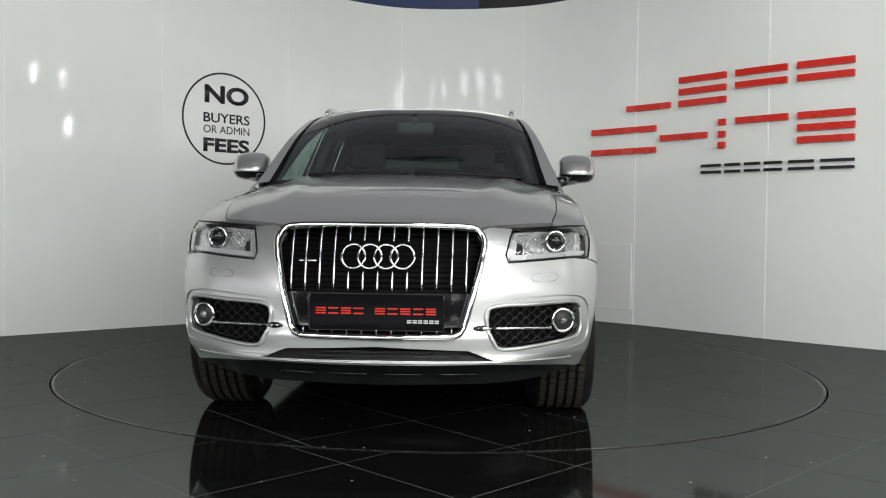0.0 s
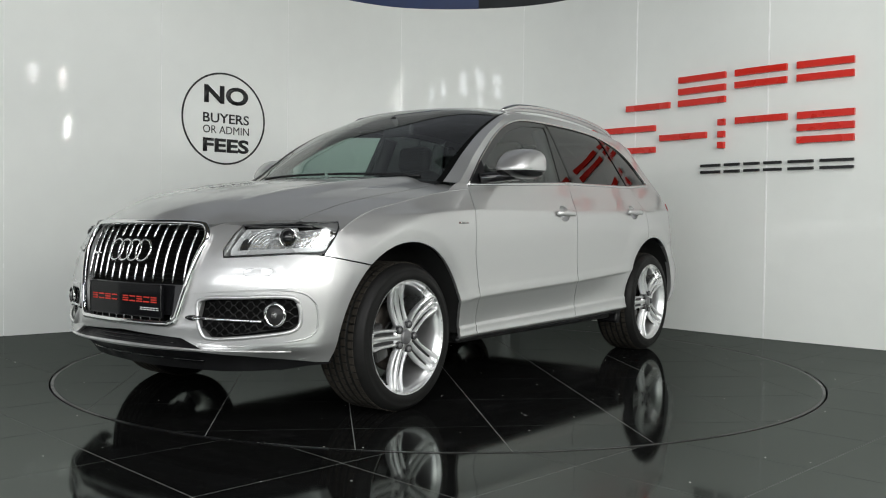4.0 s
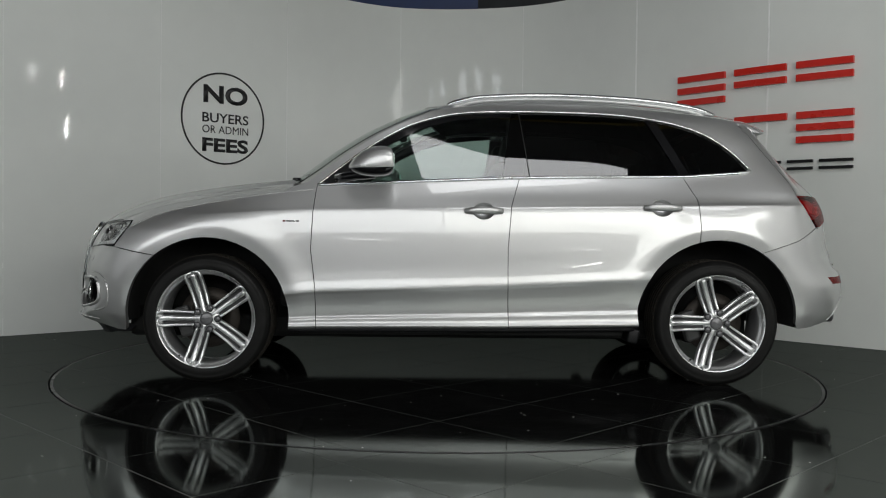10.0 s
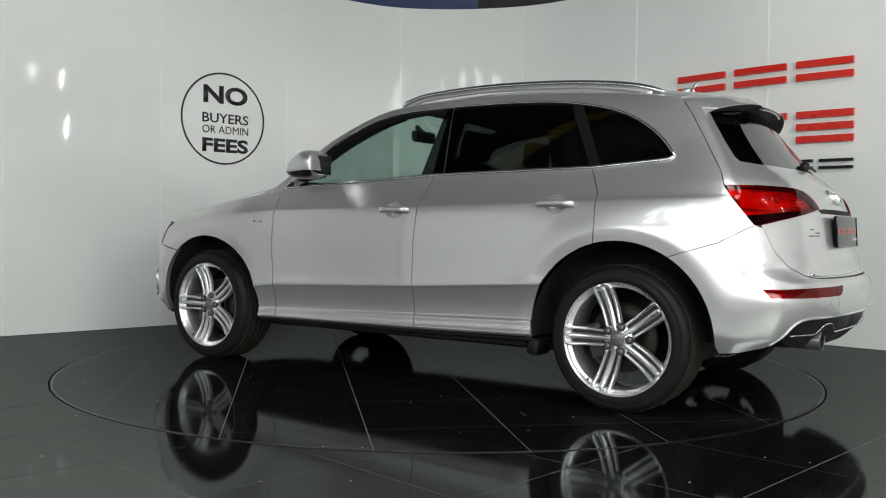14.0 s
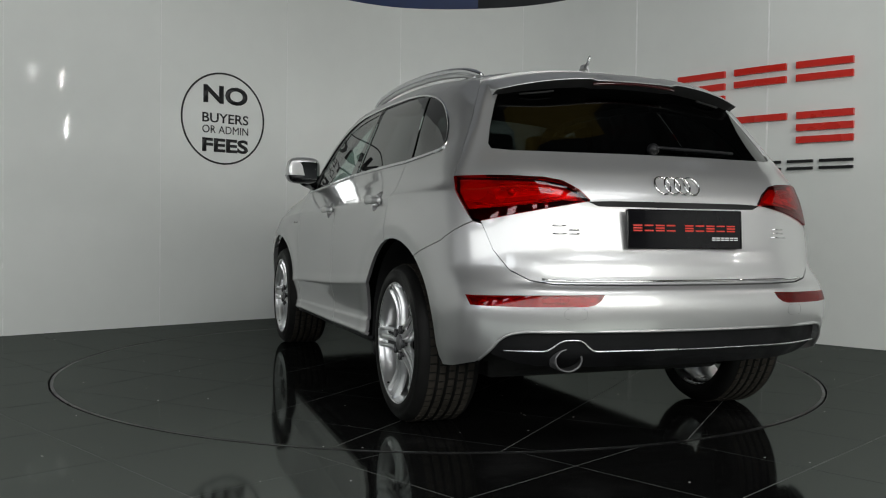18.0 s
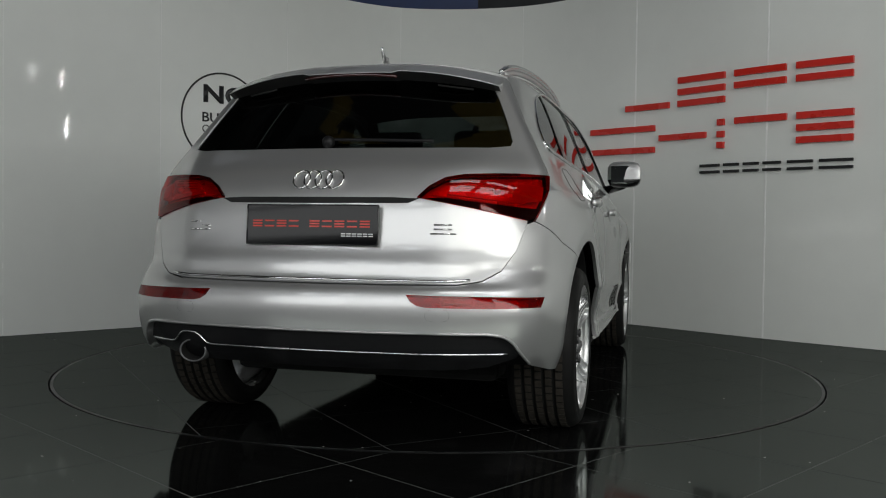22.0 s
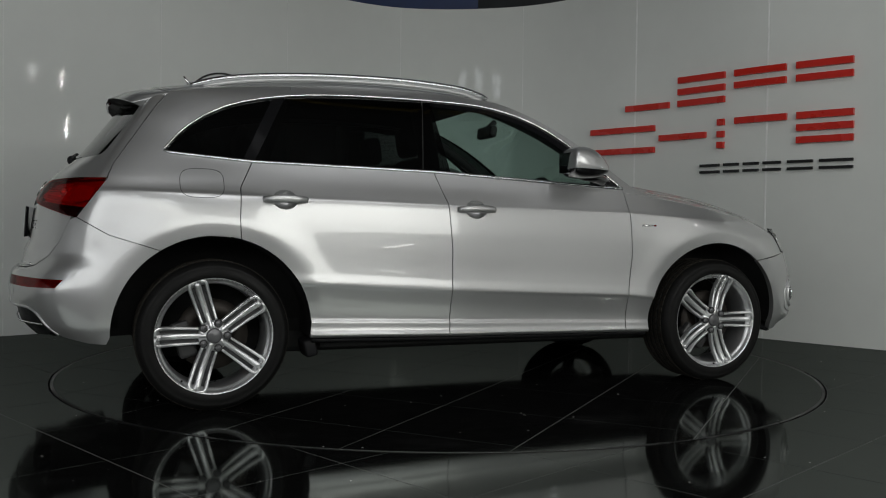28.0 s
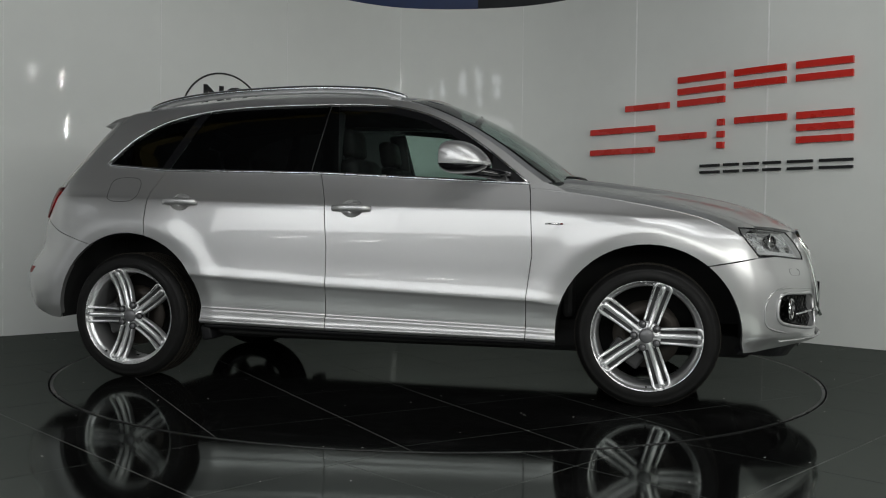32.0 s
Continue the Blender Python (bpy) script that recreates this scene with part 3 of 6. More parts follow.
M_HUBCAP = mat("grey_cap", (0.16, 0.16, 0.165), 0.35, 0.5, 0.1, 30)
M_SHADOW = mat("underbody_and_shade_black", (0.006, 0.006, 0.006), 0.85, 0, 0.2, 20)


# ---- smooth curves ----
def spl(knots):
    """Monotone cubic through (t, value) knots, held at both ends."""
    xs, ys = [k[0] for k in knots], [k[1] for k in knots]
    n = len(xs)
    h = [xs[i + 1] - xs[i] for i in range(n - 1)]
    d = [(ys[i + 1] - ys[i]) / h[i] for i in range(n - 1)]
    m = [d[0]] + [0 if d[i - 1] * d[i] <= 0 else (h[i - 1] + h[i]) * 3 / ((2 * h[i] + h[i - 1]) / d[i - 1] + (h[i] + 2 * h[i - 1]) / d[i]) for i in range(1, n - 1)] + [d[-1]]

    def f(t):
        if t <= xs[0]:
            return ys[0] + m[0] * (t - xs[0])
        if t >= xs[-1]:
            return ys[-1] + m[-1] * (t - xs[-1])
        lo, hi = 0, n - 1
        while hi - lo > 1:
            k = (lo + hi) // 2
            lo, hi = (k, hi) if xs[k] <= t else (lo, k)
        s = (t - xs[lo]) / h[lo]
        a, b = ys[lo], ys[lo + 1]
        return (a * (1 + 2 * s) * (1 - s) ** 2 + b * s * s * (3 - 2 * s) + h[lo] * (m[lo] * s * (1 - s) ** 2 + m[lo + 1] * s * s * (s - 1)))
    return f


def flat(v):
    return lambda t: v


# ---- the body: plan outline at each height, through stations from the nose round the side to the tail ----
NOSE = [(0.20, 2.05), (0.28, 2.12), (0.316, 2.188), (0.332, 2.200), (0.345, 2.190), (0.38, 2.186), (0.42, 2.188), (0.48, 2.175), (0.60, 2.165), (0.72, 2.14), (0.80, 2.11), (0.87, 2.065), (0.92, 2.0)]
NOSE2 = [(0.20, 1.95), (0.28, 2.01), (0.316, 2.076), (0.332, 2.087), (0.345, 2.080), (0.38, 2.078), (0.42, 2.080), (0.48, 2.065), (0.60, 2.06), (0.72, 2.03), (0.80, 1.99), (0.87, 1.935), (0.92, 1.87)]
TAIL2 = [(0.28, -2.25), (0.40, -2.355), (0.55, -2.38), (0.63, -2.365), (0.66, -2.325), (0.74, -2.305), (0.76, -2.295), (0.97, -2.255), (1.07, -2.20), (1.17, -2.09), (1.30, -1.985), (1.42, -1.895), (1.50, -1.84)]
nose, nose2, tail2 = spl(NOSE), spl(NOSE2), spl(TAIL2)
STATIONS = [
    (lambda z: nose(z), flat(0.0)),
    (lambda z: nose(z) - 0.028, flat(0.30)),
    (lambda z: nose2(z), flat(0.55)),
    (spl([(0.20, 1.80), (0.30, 1.87), (0.36, 1.93), (0.48, 1.92), (0.60, 1.91), (0.72, 1.88), (0.80, 1.845), (0.88, 1.79)]),
     spl([(0.20, 0.72), (0.30, 0.765), (0.36, 0.79), (0.48, 0.80), (0.60, 0.805), (0.72, 0.80), (0.80, 0.79), (0.88, 0.775), (1.0, 0.75)])),
    (flat(1.70), spl([(0.20, 0.82), (0.30, 0.86), (0.36, 0.885), (0.48, 0.905), (0.60, 0.91), (0.72, 0.905), (0.82, 0.885), (0.88, 0.85), (0.95, 0.79)])),
    (flat(1.29), spl([(0.30, 0.90), (0.45, 0.92), (0.60, 0.93), (0.75, 0.938), (0.86, 0.931), (0.915, 0.916), (0.932, 0.902), (1.0, 0.85)])),
    (flat(0.72), spl([(0.25, 0.83), (0.295, 0.888), (0.312, 0.9055), (0.325, 0.9000), (0.337, 0.8983), (0.350, 0.8982), (0.362, 0.8915), (0.488, 0.915), (0.502, 0.922), (0.56, 0.916), (0.62, 0.9125), (0.70, 0.911), (0.80, 0.909), (0.88, 0.904), (0.950, 0.896), (0.966, 0.888), (1.04, 0.855), (1.10, 0.830), (1.2, 0.789), (1.4, 0.709), (1.55, 0.64)])),
    (flat(-0.36), spl([(0.25, 0.845), (0.305, 0.910), (0.325, 0.9305), (0.343, 0.9240), (0.362, 0.9220), (0.380, 0.9218), (0.393, 0.9148), (0.530, 0.938), (0.545, 0.944), (0.60, 0.939), (0.66, 0.936), (0.74, 0.934), (0.83, 0.931), (0.90, 0.926), (0.968, 0.917), (0.985, 0.908), (1.06, 0.866), (1.14, 0.830), (1.25, 0.784), (1.38, 0.728), (1.5, 0.672), (1.58, 0.61)])),
    (flat(-1.09), spl([(0.25, 0.86), (0.32, 0.917), (0.340, 0.9385), (0.361, 0.9320), (0.381, 0.9300), (0.402, 0.9298), (0.415, 0.9228), (0.572, 0.947), (0.587, 0.953), (0.64, 0.948), (0.70, 0.945), (0.78, 0.942), (0.86, 0.938), (0.92, 0.933), (0.985, 0.923), (1.002, 0.912), (1.08, 0.866), (1.155, 0.830), (1.25, 0.789), (1.38, 0.730), (1.5, 0.667), (1.58, 0.595)])),
    (flat(-1.52), spl([(0.30, 0.90), (0.45, 0.925), (0.60, 0.935), (0.80, 0.942), (0.92, 0.932), (0.998, 0.914), (1.015, 0.899), (1.10, 0.846), (1.18, 0.80), (1.25, 0.765), (1.38, 0.705), (1.50, 0.635), (1.56, 0.58)])),
    (spl([(0.20, -1.95), (1.07, -1.95), (1.20, -1.90), (1.35, -1.82), (1.50, -1.72)]),
     spl([(0.30, 0.87), (0.42, 0.90), (0.55, 0.905), (0.75, 0.895), (0.90, 0.883), (1.005, 0.870), (1.022, 0.858), (1.08, 0.830), (1.18, 0.775), (1.30, 0.705), (1.40, 0.655), (1.50, 0.60)])),
    (spl([(0.28, -2.10), (0.40, -2.19), (0.55, -2.215), (0.64, -2.19), (0.72, -2.14), (0.85, -2.12), (0.97, -2.095), (1.07, -2.055), (1.17, -1.995), (1.30, -1.91), (1.42, -1.83), (1.50, -1.78)]),
     spl([(0.28, 0.78), (0.40, 0.82), (0.55, 0.83), (0.72, 0.805), (0.85, 0.80), (0.97, 0.785), (1.07, 0.765), (1.17, 0.715), (1.30, 0.655), (1.42, 0.60), (1.50, 0.56)])),
    (lambda z: tail2(z), spl([(0.28, 0.55), (1.1, 0.55), (1.42, 0.42)])),
    (lambda z: tail2(z) - 0.045, spl([(0.28, 0.28), (1.1, 0.28), (1.42, 0.21)])),
    (lambda z: tail2(z) - 0.06, flat(0.0)),
]
US = [0.0]
for (xa, ya), (xb, yb) in zip(STATIONS, STATIONS[1:]):
    US.append(US[-1] + math.hypot(xb(0.6) - xa(0.6), yb(0.6) - ya(0.6)))
UEND = US[-1]
FX, RX, HUB = 1.288, -1.519, 0.347
AF, AR = 0.445, 0.452
BAND = 0.058


# heights of the body's lines at each side station: sill, sill top, crease, shoulder
LINES = {5: (0.270, 0.298, 0.322, 0.335, 0.425, 0.438, 0.915, 0.932), 6: (0.295, 0.312, 0.350, 0.362, 0.488, 0.502, 0.950, 0.966), 7: (0.305, 0.325, 0.380, 0.393, 0.530, 0.545, 0.968, 0.985),
         8: (0.320, 0.340, 0.402, 0.415, 0.572, 0.587, 0.985, 1.002), 9: (0.330, 0.352, 0.418, 0.431, 0.597, 0.612, 0.998, 1.015), 10: (0.340, 0.362, 0.430, 0.443, 0.615, 0.630, 1.005, 1.022)}
LINES = [LINES[min(max(k, 5), 10)] for k in range(len(STATIONS))]


def level(z, src, dst):
    """The height in one station that answers to a height z between the lines src."""
    if z <= src[0]:
        return z + (dst[0] - src[0]) * max(0.0, 1 - (src[0] - z) / 0.12)
    if z >= src[-1]:
        return z + (dst[-1] - src[-1]) * max(0.0, 1 - (z - src[-1]) / 0.20)
    for k in range(len(src) - 1):
        if z <= src[k + 1]:
            return dst[k] + (dst[k + 1] - dst[k]) * (z - src[k]) / (src[k + 1] - src[k])


def body(u, z):
    """The point of the left half of the body's skin at girth u from the nose and height z."""
    i = 0
    while i < len(US) - 2 and u > US[i + 1]:
        i += 1
    h = US[i + 1] - US[i]
    s = (u - US[i]) / h
    la, lb = LINES[i], LINES[i + 1]
    now = la if la is lb else tuple(p + (q - p) * s for p, q in zip(la, lb))
    pts, us = [], []
    for k in (i - 1, i, i + 1, i + 2):
        e = 1 if k < 0 else len(US) - 2 if k >= len(US) else k
        zz = z if LINES[e] is now else level(z, now, LINES[e])
        fx, fy = STATIONS[e]
        pts.append((fx(zz), fy(zz) if e == k else -fy(zz)))
        us.append(US[k] if e == k else -US[1] if k < 0 else 2 * UEND - US[-2])
    tan = [((pts[k + 1][0] - pts[k - 1][0]) / (us[k + 1] - us[k - 1]), (pts[k + 1][1] - pts[k - 1][1]) / (us[k + 1] - us[k - 1])) for k in (1, 2)]
    a, b, c, d = (1 + 2 * s) * (1 - s) ** 2, s * s * (3 - 2 * s), h * s * (1 - s) ** 2, h * s * s * (s - 1)
    x = a * pts[1][0] + b * pts[2][0] + c * tan[0][0] + d * tan[1][0]
    y = a * pts[1][1] + b * pts[2][1] + c * tan[0][1] + d * tan[1][1]
    if y > 0.80 and z < 1.0:
        # wheel arch flare: swells to a crease, then a flat band turns in to the opening
        e = min(math.hypot(x - FX, z - HUB) - AF, math.hypot(x - RX, z - HUB - 0.01) - AR)
        if e < 0.19:
            k = 1 - max(0.0, min(1.0, (e - BAND) / (0.19 - BAND)))
            y += 0.0055 * k * k * (3 - 2 * k) - 0.0065 * max(0.0, 1 - max(e, 0.0) / BAND)
    return Vector((x, y, z))


def solve(f, lo, hi):
    a = f(lo) > 0
    for _ in range(36):
        mid = (lo + hi) / 2
        lo, hi = (mid, hi) if (f(mid) > 0) == a else (lo, mid)
    return (lo + hi) / 2


def at(k, a, z):
    """Girth of a point named from the side (x), the front or the rear (y)."""
    if k == "s":
        return solve(lambda u: body(u, z).x - a, US[3] - 0.05, US[11] + 0.05)
    if k == "f":
        return solve(lambda u: body(u, z).y - a, 0.0, US[4]) if a > 1e-6 else 0.0
    return solve(lambda u: body(u, z).y - a, US[10], UEND) if a > 1e-6 else UEND


def side_y(x, z):
    return body(at("s", x, z), z).y


# ---- panels: flat outlines in the skin's own measure, cut into a fine net and laid on the skin ----
def dense(pts, step=0.03):
    out = []
    for k, p in enumerate(pts):
        q = pts[(k + 1) % len(pts)]
        if p[0] == q[0]:
            n = max(1, int(math.hypot(q[1] - p[1], q[2] - p[2]) / step))
        else:
            n = 1
        for j in range(n):
            out.append((p[0], p[1] + (q[1] - p[1]) * j / n, p[2] + (q[2] - p[2]) * j / n))
    return out


def net(poly, fn, holes=(), da=0.045, db=0.03):
    """A polygon (a, b), with holes joined to it by a slit, cut along a grid and mapped by fn."""
    poly = list(poly)
    for hole in holes:
        best = min(((math.hypot(p[0] - h[0], p[1] - h[1]), i, j) for i, p in enumerate(poly) for j, h in enumerate(hole)))
        _, i, j = best
        area2 = lambda q: sum(q[k][0] * q[(k + 1) % len(q)][1] - q[(k + 1) % len(q)][0] * q[k][1] for k in range(len(q)))
        hh = hole[j:] + hole[:j + 1]
        if area2(hole) * area2(poly) > 0:
            hh = hh[::-1]
        poly = poly[:i + 1] + hh + poly[i:]
    bm = bmesh.new()
    bm.faces.new([bm.verts.new((a, b, 0)) for a, b in poly])
    for axis, step in ((0, da), (1, db)):
        lo = min(p[axis] for p in poly)
        hi = max(p[axis] for p in poly)
        n = int((hi - lo) / step)
        for k in range(1, n + 1):
            co, no = [0, 0, 0], [0, 0, 0]
            co[axis], no[axis] = lo + (hi - lo) * k / (n + 1) + 1e-5, 1
            bmesh.ops.bisect_plane(bm, geom=bm.verts[:] + bm.edges[:] + bm.faces[:], plane_co=co, plane_no=no, dist=1e-7)
    for v in bm.verts:
        v.co = fn(v.co.x, v.co.y)
    bmesh.ops.remove_doubles(bm, verts=bm.verts, dist=2e-4)
    return bm


def outward(bm, centre=(0, 0, 0.75)):
    bmesh.ops.recalc_face_normals(bm, faces=bm.faces)
    c = Vector(centre)
    s = sum((f.calc_center_median() - c).dot(f.normal) * f.calc_area() for f in bm.faces)
    if s < 0:
        bmesh.ops.reverse_faces(bm, faces=bm.faces)
    bm.normal_update()


def mirrored(bm, weld=False):
    """Adds the other half (weld) or returns the panel of the other side."""
    other = bm.copy()
    for v in other.verts:
        v.co.y = -v.co.y
    bmesh.ops.reverse_faces(other, faces=other.faces)
    if not weld:
        return other
    me = bpy.data.meshes.new("half")
    other.to_mesh(me)
    other.free()
    bm.from_mesh(me)
    bpy.data.meshes.remove(me)
    for v in bm.verts:
        if abs(v.co.y) < 5e-4:
            v.co.y = 0
    bmesh.ops.remove_doubles(bm, verts=bm.verts, dist=1.5e-3 if weld == 2 else 2e-4)
    outward(bm)
    return bm


def hem(bm, deep=0.016, round_=0.003):
    """Folds the free edges inward: a small rounded lip, then a flange."""
    bm.normal_update()
    edges = [e for e in bm.edges if len(e.link_faces) == 1]
    verts = {v for e in edges for v in e.verts}
    nrm = {v: v.normal.copy() for v in verts}
    low = {v: bm.verts.new(v.co - nrm[v] * deep) for v in verts}
    top = {v: bm.verts.new(v.co) for v in verts}
    for e in edges:
        a, b = e.verts
        lp = e.link_loops[0]
        if lp.vert is b:
            a, b = b, a
        bm.faces.new((top[b], top[a], low[a], low[b]))
    return bm


car = thing("car", "silver metallic estate SUV on large five-spoke alloy wheels on the turntable", "car")


def both(name, bm, material, label="", deep=0.016, parent=None):
    r = mirrored(bm)
    out = []
    for q in (bm, r):
        out.append(part(name, hem(q, deep) if deep else q, material, parent or car, label))
    return out


def skin(pts, holes=(), inset=0.0, da=0.045, db=0.006):
    """A panel of the left side, from named points, with holes; inset sinks it under the skin."""
    conv = lambda q: [(at(k, a, z), z) for k, a, z in dense(q)]

    def fn(u, z):
        p = body(u, z)
        if inset:
            t = body(u + 0.004, z) - body(u - 0.004, z)
            w = body(u, z + 0.004) - body(u, z - 0.004)
            n = t.cross(w).normalized()
            p = p - n * inset * (1 if n.dot(Vector((p.x * 0.3, p.y, 0))) > 0 else -1)
        return p
    bm = net(conv(pts), fn, [conv(h) for h in holes], da, db)
    outward(bm, (0, -0.6, 0.75))
    return bm


def S(*xz):
    return [("s", x, z) for x, z in xz]


def F(*yz):
    return [("f", y, z) for y, z in yz]


def R(*yz):
    return [("r", y, z) for y, z in yz]


def arc(cx, cz, r, a0, a1, n=16):
    return [(cx + r * math.cos(radians(a0 + (a1 - a0) * k / n)), cz + r * math.sin(radians(a0 + (a1 - a0) * k / n))) for k in range(n + 1)]


# bonnet height over plan
ridge = spl([(0.70, 1.145), (0.86, 1.135), (1.03, 1.12), (1.36, 1.08), (1.70, 1.02), (1.85, 0.98), (1.98, 0.925), (2.07, 0.87), (2.12, 0.83)])


def hood(x, y):
    crease = 0.39 + 0.20 * (2.0 - x) / 1.2
    return ridge(x + 0.40 * y * y) - 0.10 * abs(y) ** 3.5 + 0.007 / (1 + math.exp((abs(y) - crease) / 0.014)) - 0.0035


def shoulder(x):
    """Height at which the wing's side meets its top."""
    return solve(lambda z: z - hood(x, side_y(x, z)), 0.80, 1.12)


GAP = 0.0022
DLO = [(0.700, 1.085), (0.59, 1.175), (0.476, 1.265), (0.308, 1.378), (0.142, 1.458), (-0.04, 1.507), (-0.187, 1.524), (-0.40, 1.531), (-0.60, 1.532), (-0.89, 1.526), (-1.12, 1.508), (-1.32, 1.472), (-1.465, 1.425), (-1.58, 1.360), (-1.67, 1.285), (-1.735, 1.208)]
BELT = [(-1.71, 1.190), (-1.34, 1.160), (-0.42, 1.142), (0.297, 1.106)]
SCREEN = [(0.775, 1.092), (0.665, 1.172), (0.548, 1.263), (0.378, 1.376), (0.222, 1.457), (0.09, 1.513), (0.0, 1.541)]
EAVE = [(0.0, 1.541), (-0.187, 1.566), (-0.40, 1.577), (-0.60, 1.583), (-0.89, 1.580), (-1.12, 1.565), (-1.32, 1.548), (-1.52, 1.528), (-1.70, 1.502)]


def finer(pts, n=3):
    """A plan line with n steps for each of its own, on a smooth curve."""
    m = len(pts)
    out = []
    for i in range(m - 1):
        p0, p1, p2, p3 = (Vector(pts[min(max(i + k, 0), m - 1)]) for k in (-1, 0, 1, 2))
        for j in range(n):
            f = j / n
            out.append(tuple(0.5 * (2 * p1 + (p2 - p0) * f + (2 * p0 - 5 * p1 + 4 * p2 - p3) * f * f + (3 * p1 - p0 - 3 * p2 + p3) * f ** 3)))
    return out + [tuple(pts[-1])]


DLO, EAVE, SCREEN = finer(DLO), finer(EAVE), finer(SCREEN)

# front wing: side and top in one
top = [(x, shoulder(x)) for x in np.linspace(1.715, 0.712, 42)]
side = skin(S(*arc(FX, HUB, AF, 187, 51, 18), (1.80, 0.735), (1.735, 0.83), *top, (0.705 + GAP, 1.05), (0.716 + GAP, 0.937), (0.726 + GAP, 0.73), (0.70 + GAP, 0.525), (0.695 + GAP, 0.297), (0.84, 0.295)), da=0.022)
SHUT = [(1.80, 0.705), (1.66, 0.735), (1.5, 0.748), (1.2, 0.762), (0.98, 0.755), (0.86, 0.735), (0.79, 0.70)]
edge = [(x, side_y(x, z)) for x, z in top]
tb = net([(x, y) for x, y in edge] + [(0.74, 0.80), (0.78, 0.71)] + [(x, y + GAP) for x, y in SHUT[::-1]], lambda x, y: Vector((x, y, hood(x, y))), (), 0.05, 0.025)
outward(tb, (1.2, 0.3, 0.0))
me = bpy.data.meshes.new("top")
tb.to_mesh(me)
tb.free()
side.from_mesh(me)
bpy.data.meshes.remove(me)
both("front_wing", side, M_PAINT)

# bonnet
front_edge = [(1.80, 0.70), (1.865, 0.62), (1.935, 0.52), (1.985, 0.44), (2.03, 0.37), (2.052, 0.25), (2.064, 0.12), (2.068, 0.0)]
rear_edge = [(0.955, 0.0), (0.945, 0.2), (0.91, 0.4), (0.855, 0.58), (0.80, 0.69)]
bm = net(front_edge[::-1] + [(x, y - GAP) for x, y in SHUT] + rear_edge[::-1], lambda x, y: Vector((x, y, hood(x, y) + 0.012 * max(0, 1 - ((abs(y) - 0.43 - 0.12 * (1.9 - x)) / 0.10) ** 2) ** 2 * min(1, max(0, (2.02 - x) * 3)))), (), 0.05, 0.025)
outward(bm, (1.4, 0, 0))
mirrored(bm, 1)
part("bonnet", hem(bm, 0.02), M_PAINT, car)

# doors, each with an opening behind its handle
CUP_X, CUP_Z = 0.060, 0.047


def cup_hole(cx, cz):
    return S(*[(cx + CUP_X * math.cos(radians(a)), cz + CUP_Z * math.sin(radians(a))) for a in range(0, 360, 15)])


both("front_door", skin(S((0.699 - GAP, 1.085), (0.705 - GAP, 1.05), (0.716 - GAP, 0.937), (0.726 - GAP, 0.73), (0.70 - GAP, 0.525), (0.695 - GAP, 0.297), (-0.36 + GAP, 0.31), (-0.353 + GAP, 0.55), (-0.352 + GAP, 0.75), (-0.37 + GAP, 0.98), (-0.42 + GAP, 1.138), (0.297, 1.102)), [cup_hole(-0.2175, 0.953)], da=0.03), M_PAINT)
both("rear_door", skin(S((-0.36 - GAP, 0.31), (-1.078, 0.326), *arc(RX, HUB + 0.01, AR, 6, 75.2, 12), (-1.41 + GAP, 0.88), (-1.402 + GAP, 1.035), (-1.34 + GAP, 1.156), (-0.42 - GAP, 1.138), (-0.37 - GAP, 0.98), (-0.352 - GAP, 0.75), (-0.353 - GAP, 0.55)), [cup_hole(-1.1995, 0.981)], da=0.022), M_PAINT)
# quarter panel with the rear pillar
quarter = S((-1.41 - GAP, 0.88), *arc(RX, HUB + 0.01, AR, 75.8, 122, 10), (-1.975, 0.809), (-2.108, 0.8865), (-1.98, 1.062), (-1.955, 1.13), (-1.86, 1.275), (-1.765, 1.42), *[(x, z - 0.002) for x, z in EAVE[15:][::-1]], *DLO[30:], (-1.71, 1.187), (-1.34 - GAP, 1.156), (-1.402 - GAP, 1.035))
both("rear_quarter_panel", skin(quarter, da=0.022), M_PAINT)
# roof rail of the body above the doors, with the windscreen pillar
both("roof_frame", skin(S(*DLO[:31], (-1.12 + GAP, 1.563), *EAVE[3:13][::-1], *SCREEN[::-1])), M_PAINT)


# roof and windscreen, spanned between the two eaves
def span(edge, bulge, crown, n, m, lift=0.0):
    """Net spanned from the left edge curve to its mirror image."""
    bm = bmesh.new()
    rows = []
    for k in range(n + 1):
        s = k / n
        e = edge(s)
        row = []
        for j in range(m + 1):
            v = -1 + 2 * j / m
            w = 1 - abs(v) ** 2.3
            row.append(bm.verts.new((e.x + bulge(s) * w, e.y * v, e.z + crown(s) * (1 - abs(v) ** 3.2) + lift)))
        rows.append(row)
    for a, b in zip(rows, rows[1:]):
        for j in range(m):
            bm.faces.new((a[j], a[j + 1], b[j + 1], b[j]))
    return bm


def along(curve):
    xs = [0.0]
    for a, b in zip(curve, curve[1:]):
        xs.append(xs[-1] + math.dist(a, b))
    fx = spl([(d / xs[-1], p[0]) for d, p in zip(xs, curve)])
    fz = spl([(d / xs[-1], p[1]) for d, p in zip(xs, curve)])

    def f(s):
        x, z = fx(s), fz(s)
        return Vector((x, side_y(x, z), z))
    return f


